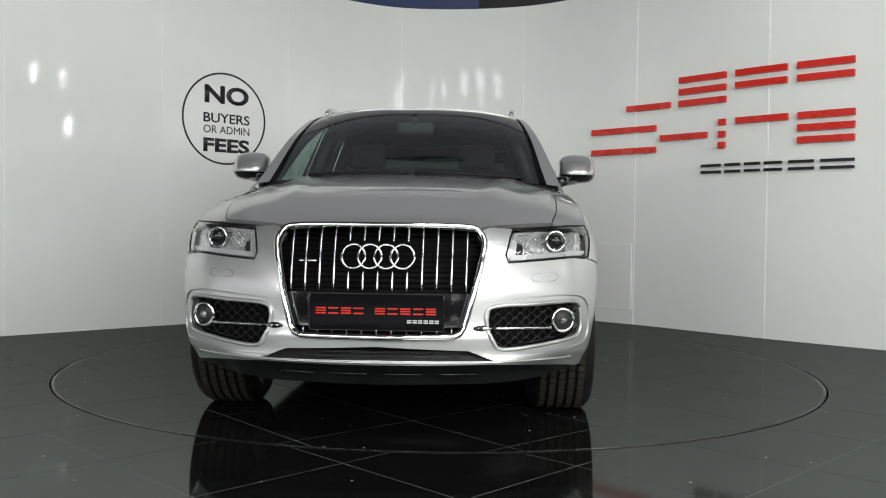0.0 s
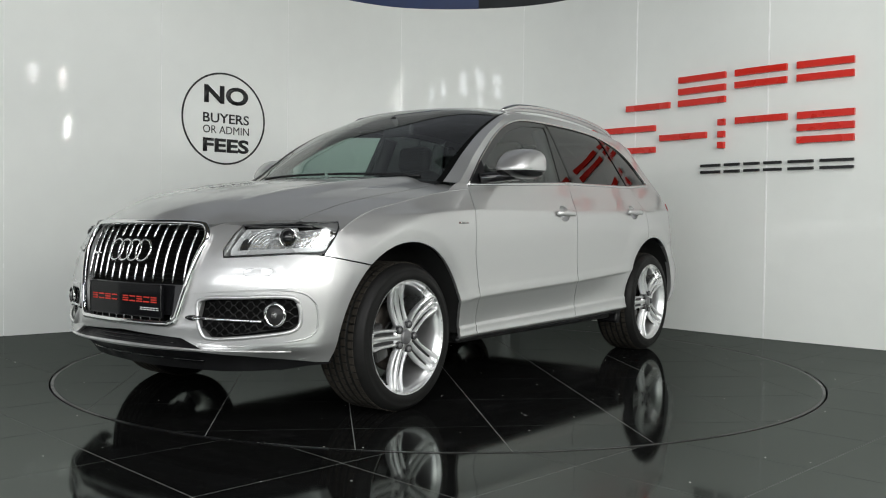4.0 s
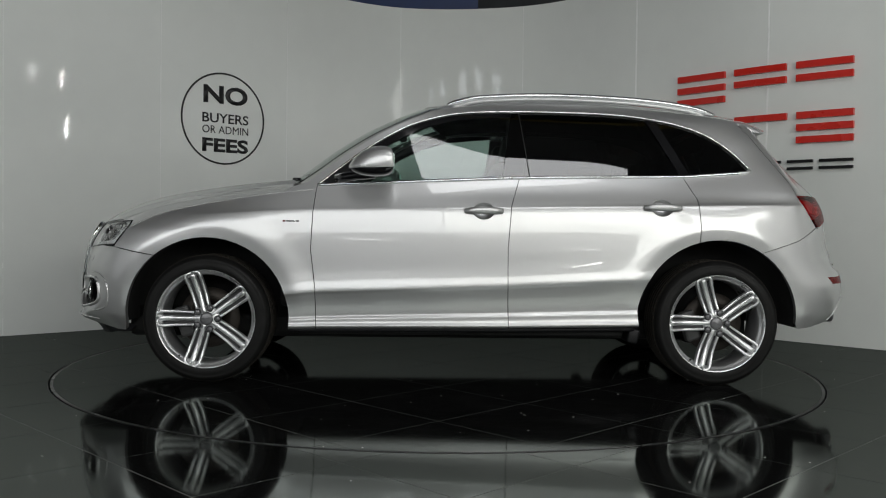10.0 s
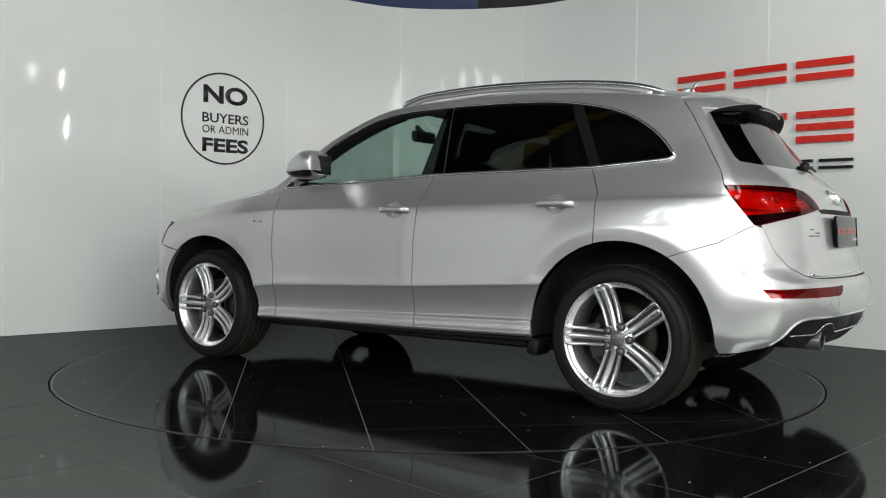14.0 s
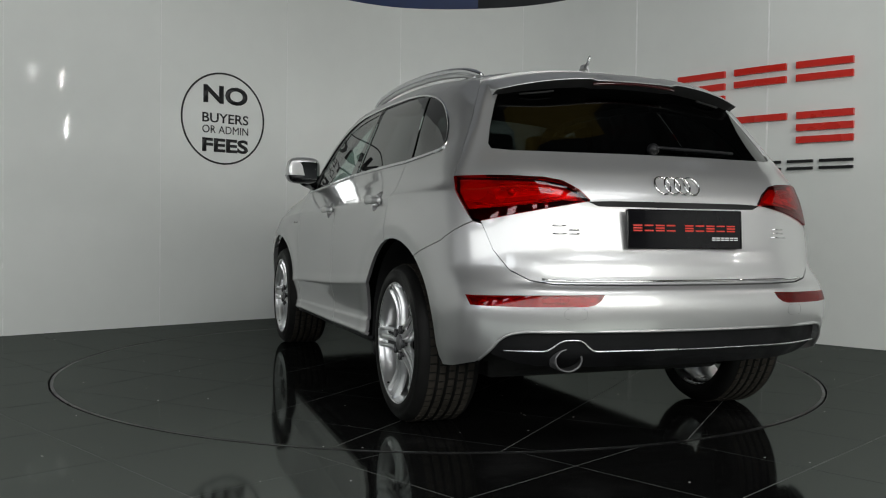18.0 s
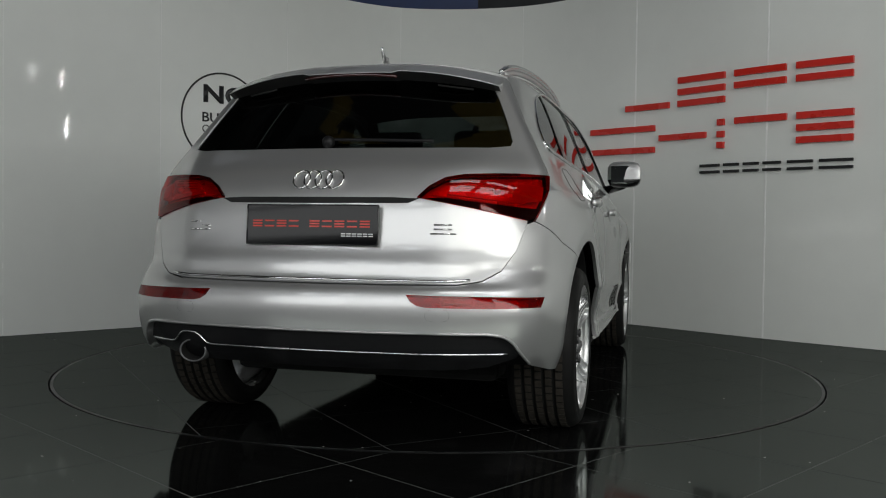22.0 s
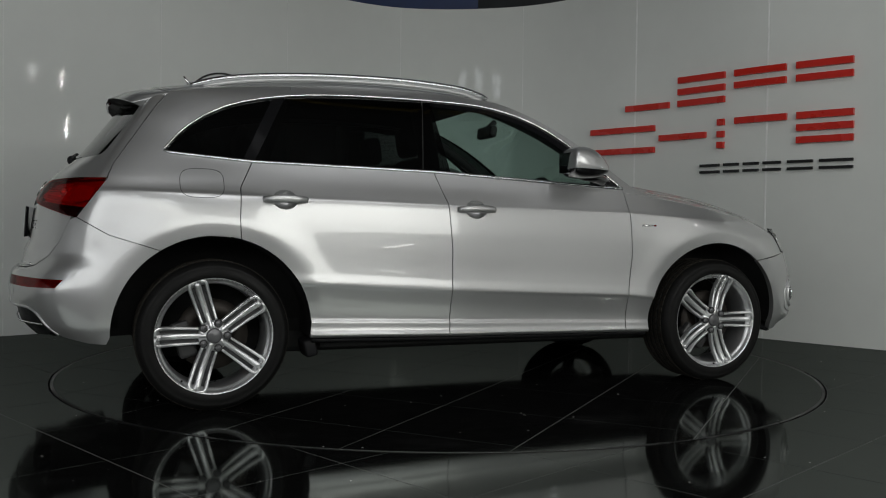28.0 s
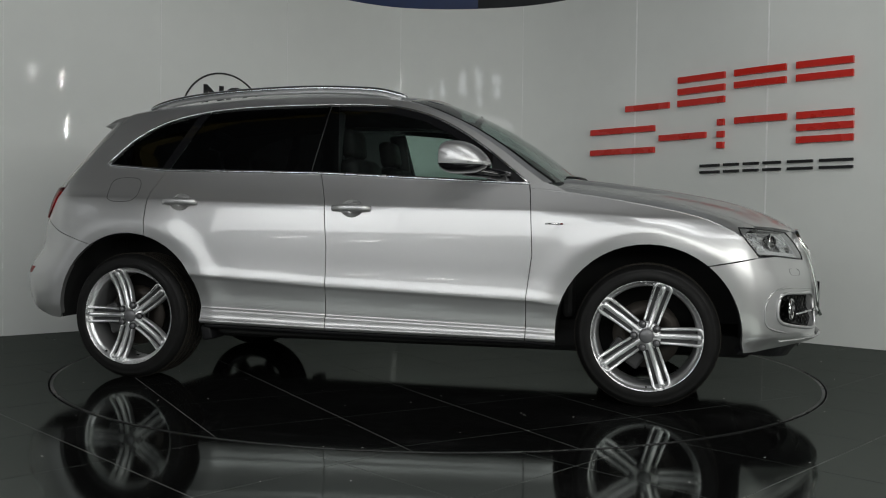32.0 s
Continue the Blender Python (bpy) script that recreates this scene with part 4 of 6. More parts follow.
crown = spl([(0, 0.055), (0.3, 0.068), (0.6, 0.066), (1, 0.058)])
bow = spl([(0, 0.12), (0.12, 0.07), (0.35, 0.0), (0.7, -0.02), (1, -0.08)])
bm = span(along(EAVE), bow, crown, 40, 28)
outward(bm)
part("roof", hem(bm, 0.012), M_PAINT, car)
bm = span(along(SCREEN), spl([(0, 0.165), (1, 0.118)]), spl([(0, 0.03), (1, 0.054)]), 20, 24)
for v in bm.verts:
    v.co += Vector((-0.004, 0, -0.004))
outward(bm)
part("windscreen", bm, M_GLASS, car, "clear greenish windscreen").visible_shadow = False
e_scr = along(SCREEN)
for sgn in (1, -1):
    bm = bmesh.new()
    rows = []
    for k in range(21):
        s_ = k / 20
        e = e_scr(s_)
        row = []
        for v in (0.865 + 0.07 * s_, 0.905 + 0.045 * s_, 0.907 + 0.045 * s_, 1.0):
            w = 1 - v ** 2.3
            row.append(bm.verts.new((e.x + (0.165 - 0.047 * s_) * w - 0.001, sgn * e.y * v, e.z + (0.03 + 0.024 * s_) * (1 - v ** 3.2) - 0.002)))
        rows.append(row)
    for a, b in zip(rows, rows[1:]):
        for j in range(3):
            bm.faces.new((a[j], a[j + 1], b[j + 1], b[j])).material_index = j // 2
    outward(bm)
    part("screen_border", bm, [M_MESH, M_PAINT], car, "black screen border along the silver pillar")
# dark cowl between bonnet and screen
bm = bmesh.new()
rows = []
for j in range(25):
    v = -1 + j / 12
    w = 1 - abs(v) ** 2.3
    rows.append([bm.verts.new((x + b * w, y * v, z + c * w)) for x, y, z, b, c in ((0.775, 0.755, 1.100, 0.165, 0.030), (0.83, 0.735, 1.085, 0.165, 0.018), (0.88, 0.70, 1.065, 0.165, 0.012))])
for a, b in zip(rows, rows[1:]):
    for k in range(2):
        bm.faces.new((a[k], b[k], b[k + 1], a[k + 1]))
outward(bm)
part("cowl", bm, M_BLACK, car, "black plastic cowl")

# side glass with its pillars


def dlo_top(x):
    return tops(-x)


tops = spl([(-x, z) for x, z in DLO])
belt_z = spl([(-x, z) for x, z in [(0.70, 1.085), (0.297, 1.106), (-0.42, 1.142), (-1.34, 1.160), (-1.735, 1.200)]])


def pane(x0b, x0t, x1b, x1t, inset):
    """Glass between two slanting edges (bottom and top x of each), front edge first."""
    pts = []
    xs = [x for x, z in DLO if x1t < x < x0t]
    pts = [(x0t, dlo_top(x0t))] + [(x, dlo_top(x)) for x in xs] + [(x1t, dlo_top(x1t))]
    pts += [(x1b, belt_z(-x1b))] + [(x, belt_z(-x)) for x in (-1.34, -0.42, 0.297) if x1b < x < x0b] + [(x0b, belt_z(-x0b))]
    out = []
    for p in pts:
        if not out or math.dist(p, out[-1]) > 0.004:
            out.append(p)
    if math.dist(out[0], out[-1]) < 0.004:
        out.pop()
    return skin(S(*out), inset=inset, da=0.06, db=0.05)


for q in both("front_side_window", pane(0.695, 0.690, -0.325, -0.385, 0.006), M_GLASS, "clear side glass", 0):
    q.visible_shadow = False
both("rear_side_window", pane(-0.475, -0.425, -1.33, -1.150, 0.006), M_PRIV, "dark privacy glass", 0)
both("quarter_window", pane(-1.385, -1.215, -1.725, -1.722, 0.006), M_PRIV, "dark privacy glass", 0)
both("centre_pillar_trim", pane(-0.325, -0.385, -0.475, -0.425, 0.003), M_PRIV, "black pillar trim", 0)
both("window_divider", pane(-1.33, -1.150, -1.385, -1.215, 0.001), M_GLOSSBLACK, "", 0)


rim = DLO[:25:3]
inner = [(x - 0.030 * k - 0.012, z - 0.040 + 0.014 * k) for (x, z), k in zip(rim, (0.6, 0.9, 0.9, 0.8, 0.6, 0.4, 0.2, 0.1, 0.0))]
both("front_door_frame", skin(S(*rim[:-1], (-0.385, 1.531), (-0.378, 1.500), *inner[:-2][::-1]), inset=0.0035, da=0.05, db=0.03), M_GLOSSBLACK, "black window frame", 0)


# ---- swept mouldings ----
def tube(pts, r, sides=8, closed=False, flat_=1.0, caps=True):
    """A rod of radius r along points; flat_ squeezes it."""
    bm = bmesh.new()
    n = len(pts)
    rings = []
    for k, p in enumerate(pts):
        p = Vector(p)
        a = Vector(pts[(k - 1) % n] if closed or k else p)
        b = Vector(pts[(k + 1) % n] if closed or k < n - 1 else p)
        t = (b - a).normalized()
        up = Vector((0, 0, 1)) if abs(t.z) < 0.9 else Vector((1, 0, 0))
        x = t.cross(up).normalized()
        y = x.cross(t)
        rr = r(k / max(1, n - 1)) if callable(r) else r
        rings.append([bm.verts.new(p + (x * math.cos(2 * math.pi * j / sides) * flat_ + y * math.sin(2 * math.pi * j / sides)) * rr) for j in range(sides)])
    pairs = list(zip(rings, rings[1:])) + ([(rings[-1], rings[0])] if closed else [])
    for a, b in pairs:
        for j in range(sides):
            bm.faces.new((a[j], a[(j + 1) % sides], b[(j + 1) % sides], b[j]))
    if not closed and caps:
        bm.faces.new(rings[0][::-1])
        bm.faces.new(rings[-1])
    bmesh.ops.recalc_face_normals(bm, faces=bm.faces)
    return bm


def open_line(xz, out=0.0, step=0.04):
    res = []
    for (x0, z0), (x1, z1) in zip(xz, xz[1:]):
        n = max(1, int(math.dist((x0, z0), (x1, z1)) / step))
        for j in range(n):
            x, z = x0 + (x1 - x0) * j / n, z0 + (z1 - z0) * j / n
            res.append(Vector((x, side_y(x, z) + out, z)))
    x, z = xz[-1]
    res.append(Vector((x, side_y(x, z) + out, z)))
    return res


both("belt_trim", tube(open_line([(0.70, 1.087)] + BELT[::-1] + [(-1.735, 1.204)], 0.001), 0.0095), M_SATIN, "chrome strip under the side windows", 0)
both("glass_edge", tube(open_line([(-0.478, 1.15), (-0.428, 1.525)], 0.0), 0.0022, 6), M_CAL, "grey edge of the rear door glass", 0)
both("window_trim", tube(open_line(DLO, 0.001), 0.006), M_CHROME, "bright strip over the side windows", 0)


def on_front(y, z, out=0.0):
    p = body(at("f", abs(y), z), z)
    return Vector((p.x + out, p.y if y >= 0 else -p.y, z))


def on_rear(y, z, out=0.0):
    p = body(at("r", abs(y), z), z)
    return Vector((p.x - out, p.y if y >= 0 else -p.y, z))


def loopy(pts, n=6, closed=True):
    """Rounds a polyline by a Catmull-Rom curve."""
    out = []
    m = len(pts)
    for i in range(m if closed else m - 1):
        g = (lambda k: Vector(pts[k % m])) if closed else (lambda k: Vector(pts[min(max(k, 0), m - 1)]))
        p0, p1, p2, p3 = g(i - 1), g(i), g(i + 1), g(i + 2)
        for j in range(n):
            f = j / n
            out.append(0.5 * (2 * p1 + (p2 - p0) * f + (2 * p0 - 5 * p1 + 4 * p2 - p3) * f * f + (3 * p1 - p0 - 3 * p2 + p3) * f ** 3))
    if not closed:
        out.append(Vector(pts[-1]))
    return out


both("wing_edge", tube([Vector((x, side_y(x, z) - 0.0015, z - 0.0012)) for x, z in top], 0.0035, 8), M_PAINT, "", 0)
# pillar foot that closes the corner between wing, bonnet and screen
foot = [(x, z) for x, z in top if x < 0.93]
both("pillar_foot", skin(S(*[(x, z - 0.004) for x, z in foot], (0.705 + GAP, 1.05), (0.700 + GAP, 1.090), (0.775, 1.096), (0.83, 1.078)), inset=0.001, da=0.03, db=0.012), M_PAINT, "", 0.012)


# ---- front end ----
GRILLE = [(0.0, 0.866), (0.22, 0.866), (0.355, 0.862), (0.395, 0.845), (0.418, 0.80), (0.405, 0.72), (0.372, 0.58), (0.338, 0.465), (0.31, 0.438), (0.26, 0.432), (0.0, 0.430)]
FOG = [(0.445, 0.543), (0.432, 0.47), (0.455, 0.415), (0.49, 0.380), (0.62, 0.388), (0.77, 0.410), (0.812, 0.430), (0.822, 0.47), (0.815, 0.535), (0.785, 0.562), (0.62, 0.556)]
LAMP_IN, LAMP_TOP = (0.515, 0.722), (0.535, 0.856)
outer = S(*arc(FX, HUB, AF, 50, -3, 12), (1.742, 0.276), (1.80, 0.279)) + F((0.76, 0.289), (0.62, 0.310), (0.45, 0.323), (0.25, 0.322), (0.0, 0.320)) + \
    F((0.0, 0.340), (0.25, 0.338), (0.46, 0.336), (0.36, 0.376), (0.0, 0.392)) + F(*GRILLE[::-1][0:8], (0.40, 0.846), (0.44, 0.862), LAMP_TOP, LAMP_IN, (0.66, 0.728), (0.79, 0.738)) + S((1.80, 0.733 - GAP), (1.70, 0.71))
bm = skin(outer, [F(*FOG)], da=0.024, db=0.014)
mirrored(bm, 1)
bumper = part("front_bumper", hem(bm, 0.03), M_PAINT, car)
# dark valance under the painted lip, and the slot above it
bm = skin(S((1.728, 0.276), (1.72, 0.262)) + F((0.76, 0.25), (0.66, 0.232), (0.45, 0.218), (0.0, 0.213), (0.0, 0.321), (0.25, 0.323), (0.45, 0.324), (0.62, 0.311), (0.76, 0.290)) + S((1.80, 0.280)), inset=0.012, da=0.05, db=0.03)
mirrored(bm, 1)
part("valance", hem(bm, 0.05), M_BLACK, bumper, "black plastic valance")
bm = skin(F((0.0, 0.335), (0.48, 0.333), (0.38, 0.384), (0.0, 0.398)), inset=0.045, da=0.05, db=0.03)
mirrored(bm, 1)
part("lower_intake", bm, M_MESH, bumper, "black intake slot")
for z in (0.352, 0.368):
    part("slot_slat", tube([on_front(y, z, -0.012) for y in np.linspace(-0.36 + (z - 0.345) * 6, 0.36 - (z - 0.345) * 6, 25)], 0.0028, 6), M_GLOSSBLACK, bumper)
part("lip_trim", tube([on_front(y, 0.331, 0.001) for y in np.linspace(-0.78, 0.78, 50)], 0.0045, 8), M_PAINT, bumper, "silver lip under the bumper")
for y0, y1 in ((-0.44, -0.30), (-0.24, -0.08), (-0.02, 0.14), (0.20, 0.36)):
    part("valance_rib", tube([on_front(y, 0.272, -0.006) for y in np.linspace(y0 + 0.04, y1 + 0.04, 8)], 0.0035, 6), M_GLOSSBLACK, bumper)
# fog lamp recesses
for sgn in (1, -1):
    bm = skin(F(*FOG), inset=0.034, da=0.05, db=0.03)
    if sgn < 0:
        bm = mirrored(bm)
    part("fog_recess", bm, M_MESH, bumper, "black honeycomb recess")
    edge = loopy([on_front(sgn * y, z, 0.002) for y, z in FOG], 5)
    part("fog_bezel", tube(edge, 0.009, 8, True), M_PAINT, bumper)
    ext = [(0.36, 0.565), (0.55, 0.578), (0.76, 0.590), (0.832, 0.575), (0.858, 0.53), (0.862, 0.46), (0.85, 0.405), (0.80, 0.378), (0.62, 0.352), (0.48, 0.345)]
    part("bezel_ridge", tube(loopy([on_front(sgn * y, z, 0.002) for y, z in ext], 5, False), lambda s: 0.0045 * min(1, 4 * s + 0.05, 4 * (1 - s) + 0.05), 8), M_PAINT, bumper)
    zs = np.linspace(0.395, 0.548, 9)
    comb = bmesh.new()
    for r, z in enumerate(zs):
        pts = []
        for k in range(33):
            y = 0.445 + 0.0115 * k
            zz = z + (0.0075 if (k // 2 + r) % 2 else -0.0075)
            lim = 0.385 + 0.05 * max(0, (y - 0.5)) / 0.3
            pts.append(on_front(sgn * y, min(max(zz, lim), 0.553), -0.022))
        t = tube(pts, 0.0024, 5)
        me = bpy.data.meshes.new("c")
        t.to_mesh(me)
        t.free()
        comb.from_mesh(me)
        bpy.data.meshes.remove(me)
    part("honeycomb", comb, M_COMB, bumper, "gloss black honeycomb mesh")["kind"] = "stuff"
    part("fog_blade", tube([on_front(sgn * y, 0.464 - (y - 0.40) * 0.02, -0.002 if 0.45 < y else 0.006) for y in np.linspace(0.395, 0.695, 20)], lambda s: 0.0105 if 0.06 < s < 0.12 else 0.006, 8), M_SATIN, bumper, "bright blade across the recess")
    part("blade_boss", tube([on_front(sgn * y, 0.464, 0.005) for y in (0.378, 0.395, 0.415, 0.440, 0.470)], lambda s: 0.013 * max(0.15, math.sin(math.pi * min(1.0, 0.12 + 0.8 * s))), 8, flat_=0.6), M_GLOSSBLACK, bumper, "black pointed end of the blade")
    c = on_front(sgn * 0.742, 0.487, -0.004)
    ax = Vector((1, 0.32 * sgn, 0)).normalized()
    q = Vector((0, 0, 1)).rotation_difference(ax).to_matrix().to_4x4()
    ring = [c + q.to_3x3() @ Vector((0.045 * math.cos(a), 0.045 * math.sin(a), 0.004)) for a in np.linspace(0, 2 * math.pi, 33)[:-1]]
    fog = part("fog_lamp", tube(ring, 0.0075, 10, True), M_CHROME, bumper, "round fog lamp in a chrome ring")
    bm = bmesh.new()
    bmesh.ops.create_uvsphere(bm, u_segments=24, v_segments=12, radius=0.041)
    bmesh.ops.scale(bm, vec=(1, 1, 0.35), verts=bm.verts)
    bmesh.ops.transform(bm, matrix=Matrix.Translation(c - ax * 0.002) @ q, verts=bm.verts)
    part("fog_lens", bm, M_FOGLENS, fog)
    bm = bmesh.new()
    bmesh.ops.create_cone(bm, cap_ends=True, segments=24, radius1=0.018, radius2=0.046, depth=0.03)
    bmesh.ops.transform(bm, matrix=Matrix.Translation(c - ax * 0.024) @ q, verts=bm.verts)
    part("fog_reflector", bm, M_MESH, fog, smooth=False)
    bm = bmesh.new()
    bmesh.ops.create_uvsphere(bm, u_segments=16, v_segments=8, radius=0.016)
    bmesh.ops.transform(bm, matrix=Matrix.Translation(c + ax * 0.006) @ q, verts=bm.verts)
    part("bulb_shield", bm, M_DIMFACET, fog)
    # washer flap
    w = loopy([on_front(sgn * y, z, 0.0005) for y, z in ((0.62, 0.648), (0.71, 0.650), (0.712, 0.678), (0.62, 0.674))], 4)
    part("washer_flap_gap", tube(w, 0.0007, 4, True), M_CAL, bumper)

# grille
bm = skin(F(*GRILLE), inset=0.05, da=0.08, db=0.05)
mirrored(bm, 1)
grille = part("grille", bm, M_MESH, car, "black radiator grille with bright upright bars")
frame_pts = [on_front(y, z, 0.012) for y, z in GRILLE] + [on_front(-y, z, 0.012) for y, z in GRILLE[::-1][1:-1]]
part("grille_frame", tube(loopy(frame_pts, 5), 0.0135, 10, True), M_CHROME, grille, "chrome grille surround")
bm = bmesh.new()
gy = spl([(0.43, 0.30), (0.47, 0.34), (0.58, 0.372), (0.72, 0.405), (0.80, 0.415), (0.85, 0.385), (0.866, 0.30)])
for z in np.arange(0.62, 0.85, 0.021):
    n = 24
    pts = [on_front(y, z, -0.03) for y in np.linspace(-gy(z) + 0.01, gy(z) - 0.01, n)]
    t = tube(pts, 0.003, 4)
    me = bpy.data.meshes.new("c")
    t.to_mesh(me)
    t.free()
    bm.from_mesh(me)
    bpy.data.meshes.remove(me)
part("grille_mesh", bm, M_MESH, grille)["kind"] = "stuff"
for k in range(-6, 7):
    y = k * 0.0585
    zt = 0.852 if abs(y) < 0.33 else 0.838
    runs = [(0.607, zt)] if abs(k) > 2 else [(0.607, 0.684), (0.80, zt)]
    for z0, z1 in runs:
        pts = [on_front(y * (1 - 0.05 * (0.86 - z)), z, -0.004) for z in np.linspace(z0, z1, 9)]
        part("grille_bar", tube(pts, lambda s: 0.0048 + 0.002 * math.sin(math.pi * s), 6, flat_=0.75), M_SATIN, grille)
for k in range(-5, 6):
    y = k * 0.0585
    part("lower_grille_bar", tube([on_front(y, 0.440, -0.008), on_front(y, 0.468, -0.008)], 0.003, 6), M_SATIN, grille)
bm = skin(F((0.0, 0.47), (0.33, 0.47), (0.372, 0.60), (0.0, 0.60)), inset=0.014, da=0.05, db=0.03)
mirrored(bm, 1)
part("plate_carrier", hem(bm, 0.03), M_GLOSSBLACK, grille, "gloss black plate carrier")
# side badge on the bars
part("grille_emblem", tube([on_front(-0.315, 0.722, 0.006), on_front(-0.245, 0.722, 0.006)], 0.005, 6), M_CHROME, grille)


def rings_badge(place, r, gap, tr, parent):
    """Four linked bright rings."""
    for k in range(4):
        c = (k - 1.5) * gap
        pts = [place(c + r * math.cos(a), r * math.sin(a), 0.004 * (1 if k % 2 else -1) * math.cos(a * 2)) for a in np.linspace(0, 2 * math.pi, 41)[:-1]]
        part("badge_ring", tube(pts, tr, 8, True), M_CHROME, parent)


rings_badge(lambda a, b, c: on_front(a, 0.742 + b, 0.014 + 0 * c), 0.0465, 0.0645, 0.0055, grille)


def plate(name, place, w, h, z0, parent):
    """Show plate: black acrylic with a rim, red bars and small white bars."""
    bm = bmesh.new()
    n = 10
    rows = []
    for i in range(n + 1):
        y = -w / 2 + w * i / n
        rows.append([bm.verts.new(place(y, z0, 0.0)), bm.verts.new(place(y, z0 + h, 0.0)), bm.verts.new(place(y, z0 + h, -0.012)), bm.verts.new(place(y, z0, -0.012))])
    for a, b in zip(rows, rows[1:]):
        for j in range(4):
            bm.faces.new((a[j], a[(j + 1) % 4], b[(j + 1) % 4], b[j]))
    bm.faces.new(rows[0])
    bm.faces.new(rows[-1][::-1])
    bmesh.ops.recalc_face_normals(bm, faces=bm.faces)
    p = part(name, bm, M_PLATE, parent, "black show plate with red print", smooth=False)
    rim = [place(y, z, 0.001) for y, z in ((-w / 2, z0), (w / 2, z0), (w / 2, z0 + h), (-w / 2, z0 + h))]
    dense_rim = [rim[k].lerp(rim[(k + 1) % 4], f) for k in range(4) for f in (0.0, 0.02, 0.25, 0.5, 0.75, 0.98)]
    part("plate_rim", tube(dense_rim, 0.0028, 6, True), M_GLOSSBLACK, p)

    def bar(y0, y1, za, zb, m, nm):
        bm = bmesh.new()
        lo, hi = 0.0006, 0.0016
        pts = [(y0, za), (y1, za), (y1, zb), (y0, zb)]
        a = [bm.verts.new(place(y, z, lo)) for y, z in pts]
        b = [bm.verts.new(place(y, z, hi)) for y, z in pts]
        bm.faces.new(b)
        for j in range(4):
            bm.faces.new((a[j], a[(j + 1) % 4], b[(j + 1) % 4], b[j]))
        bmesh.ops.recalc_face_normals(bm, faces=bm.faces)
        part(nm, bm, m, p, smooth=False)
    step = w / 10.6
    zc = z0 + h * 0.44
    for k in range(9):
        s = k if k < 4 else k + 0.7
        y0 = w / 2 - 0.02 - step * (s + 1) + 0.006
        y1 = w / 2 - 0.02 - step * s - 0.004
        for za in ((0, 0.020) if k % 2 else (0, 0.010, 0.020)):
            bar(y0, y1, zc + za, zc + za + 0.0055, M_PLATERED, "red_print")
    for k in range(6):
        y0 = -w / 2 + 0.018 + 0.0215 * k
        bar(y0, y0 + 0.017, z0 + h * 0.21, z0 + h * 0.21 + 0.004, M_WHITEPRINT, "white_print")
        bar(y0, y0 + 0.017, z0 + h * 0.21 + 0.008, z0 + h * 0.21 + 0.012, M_WHITEPRINT, "white_print")
    return p


# the front plate is lettered for a reader in front: its left is the car's right
plate("front_plate", lambda y, z, o: Vector((2.176 + o - 0.05 * y * y, -y, z)), 0.525, 0.142, 0.455, car)

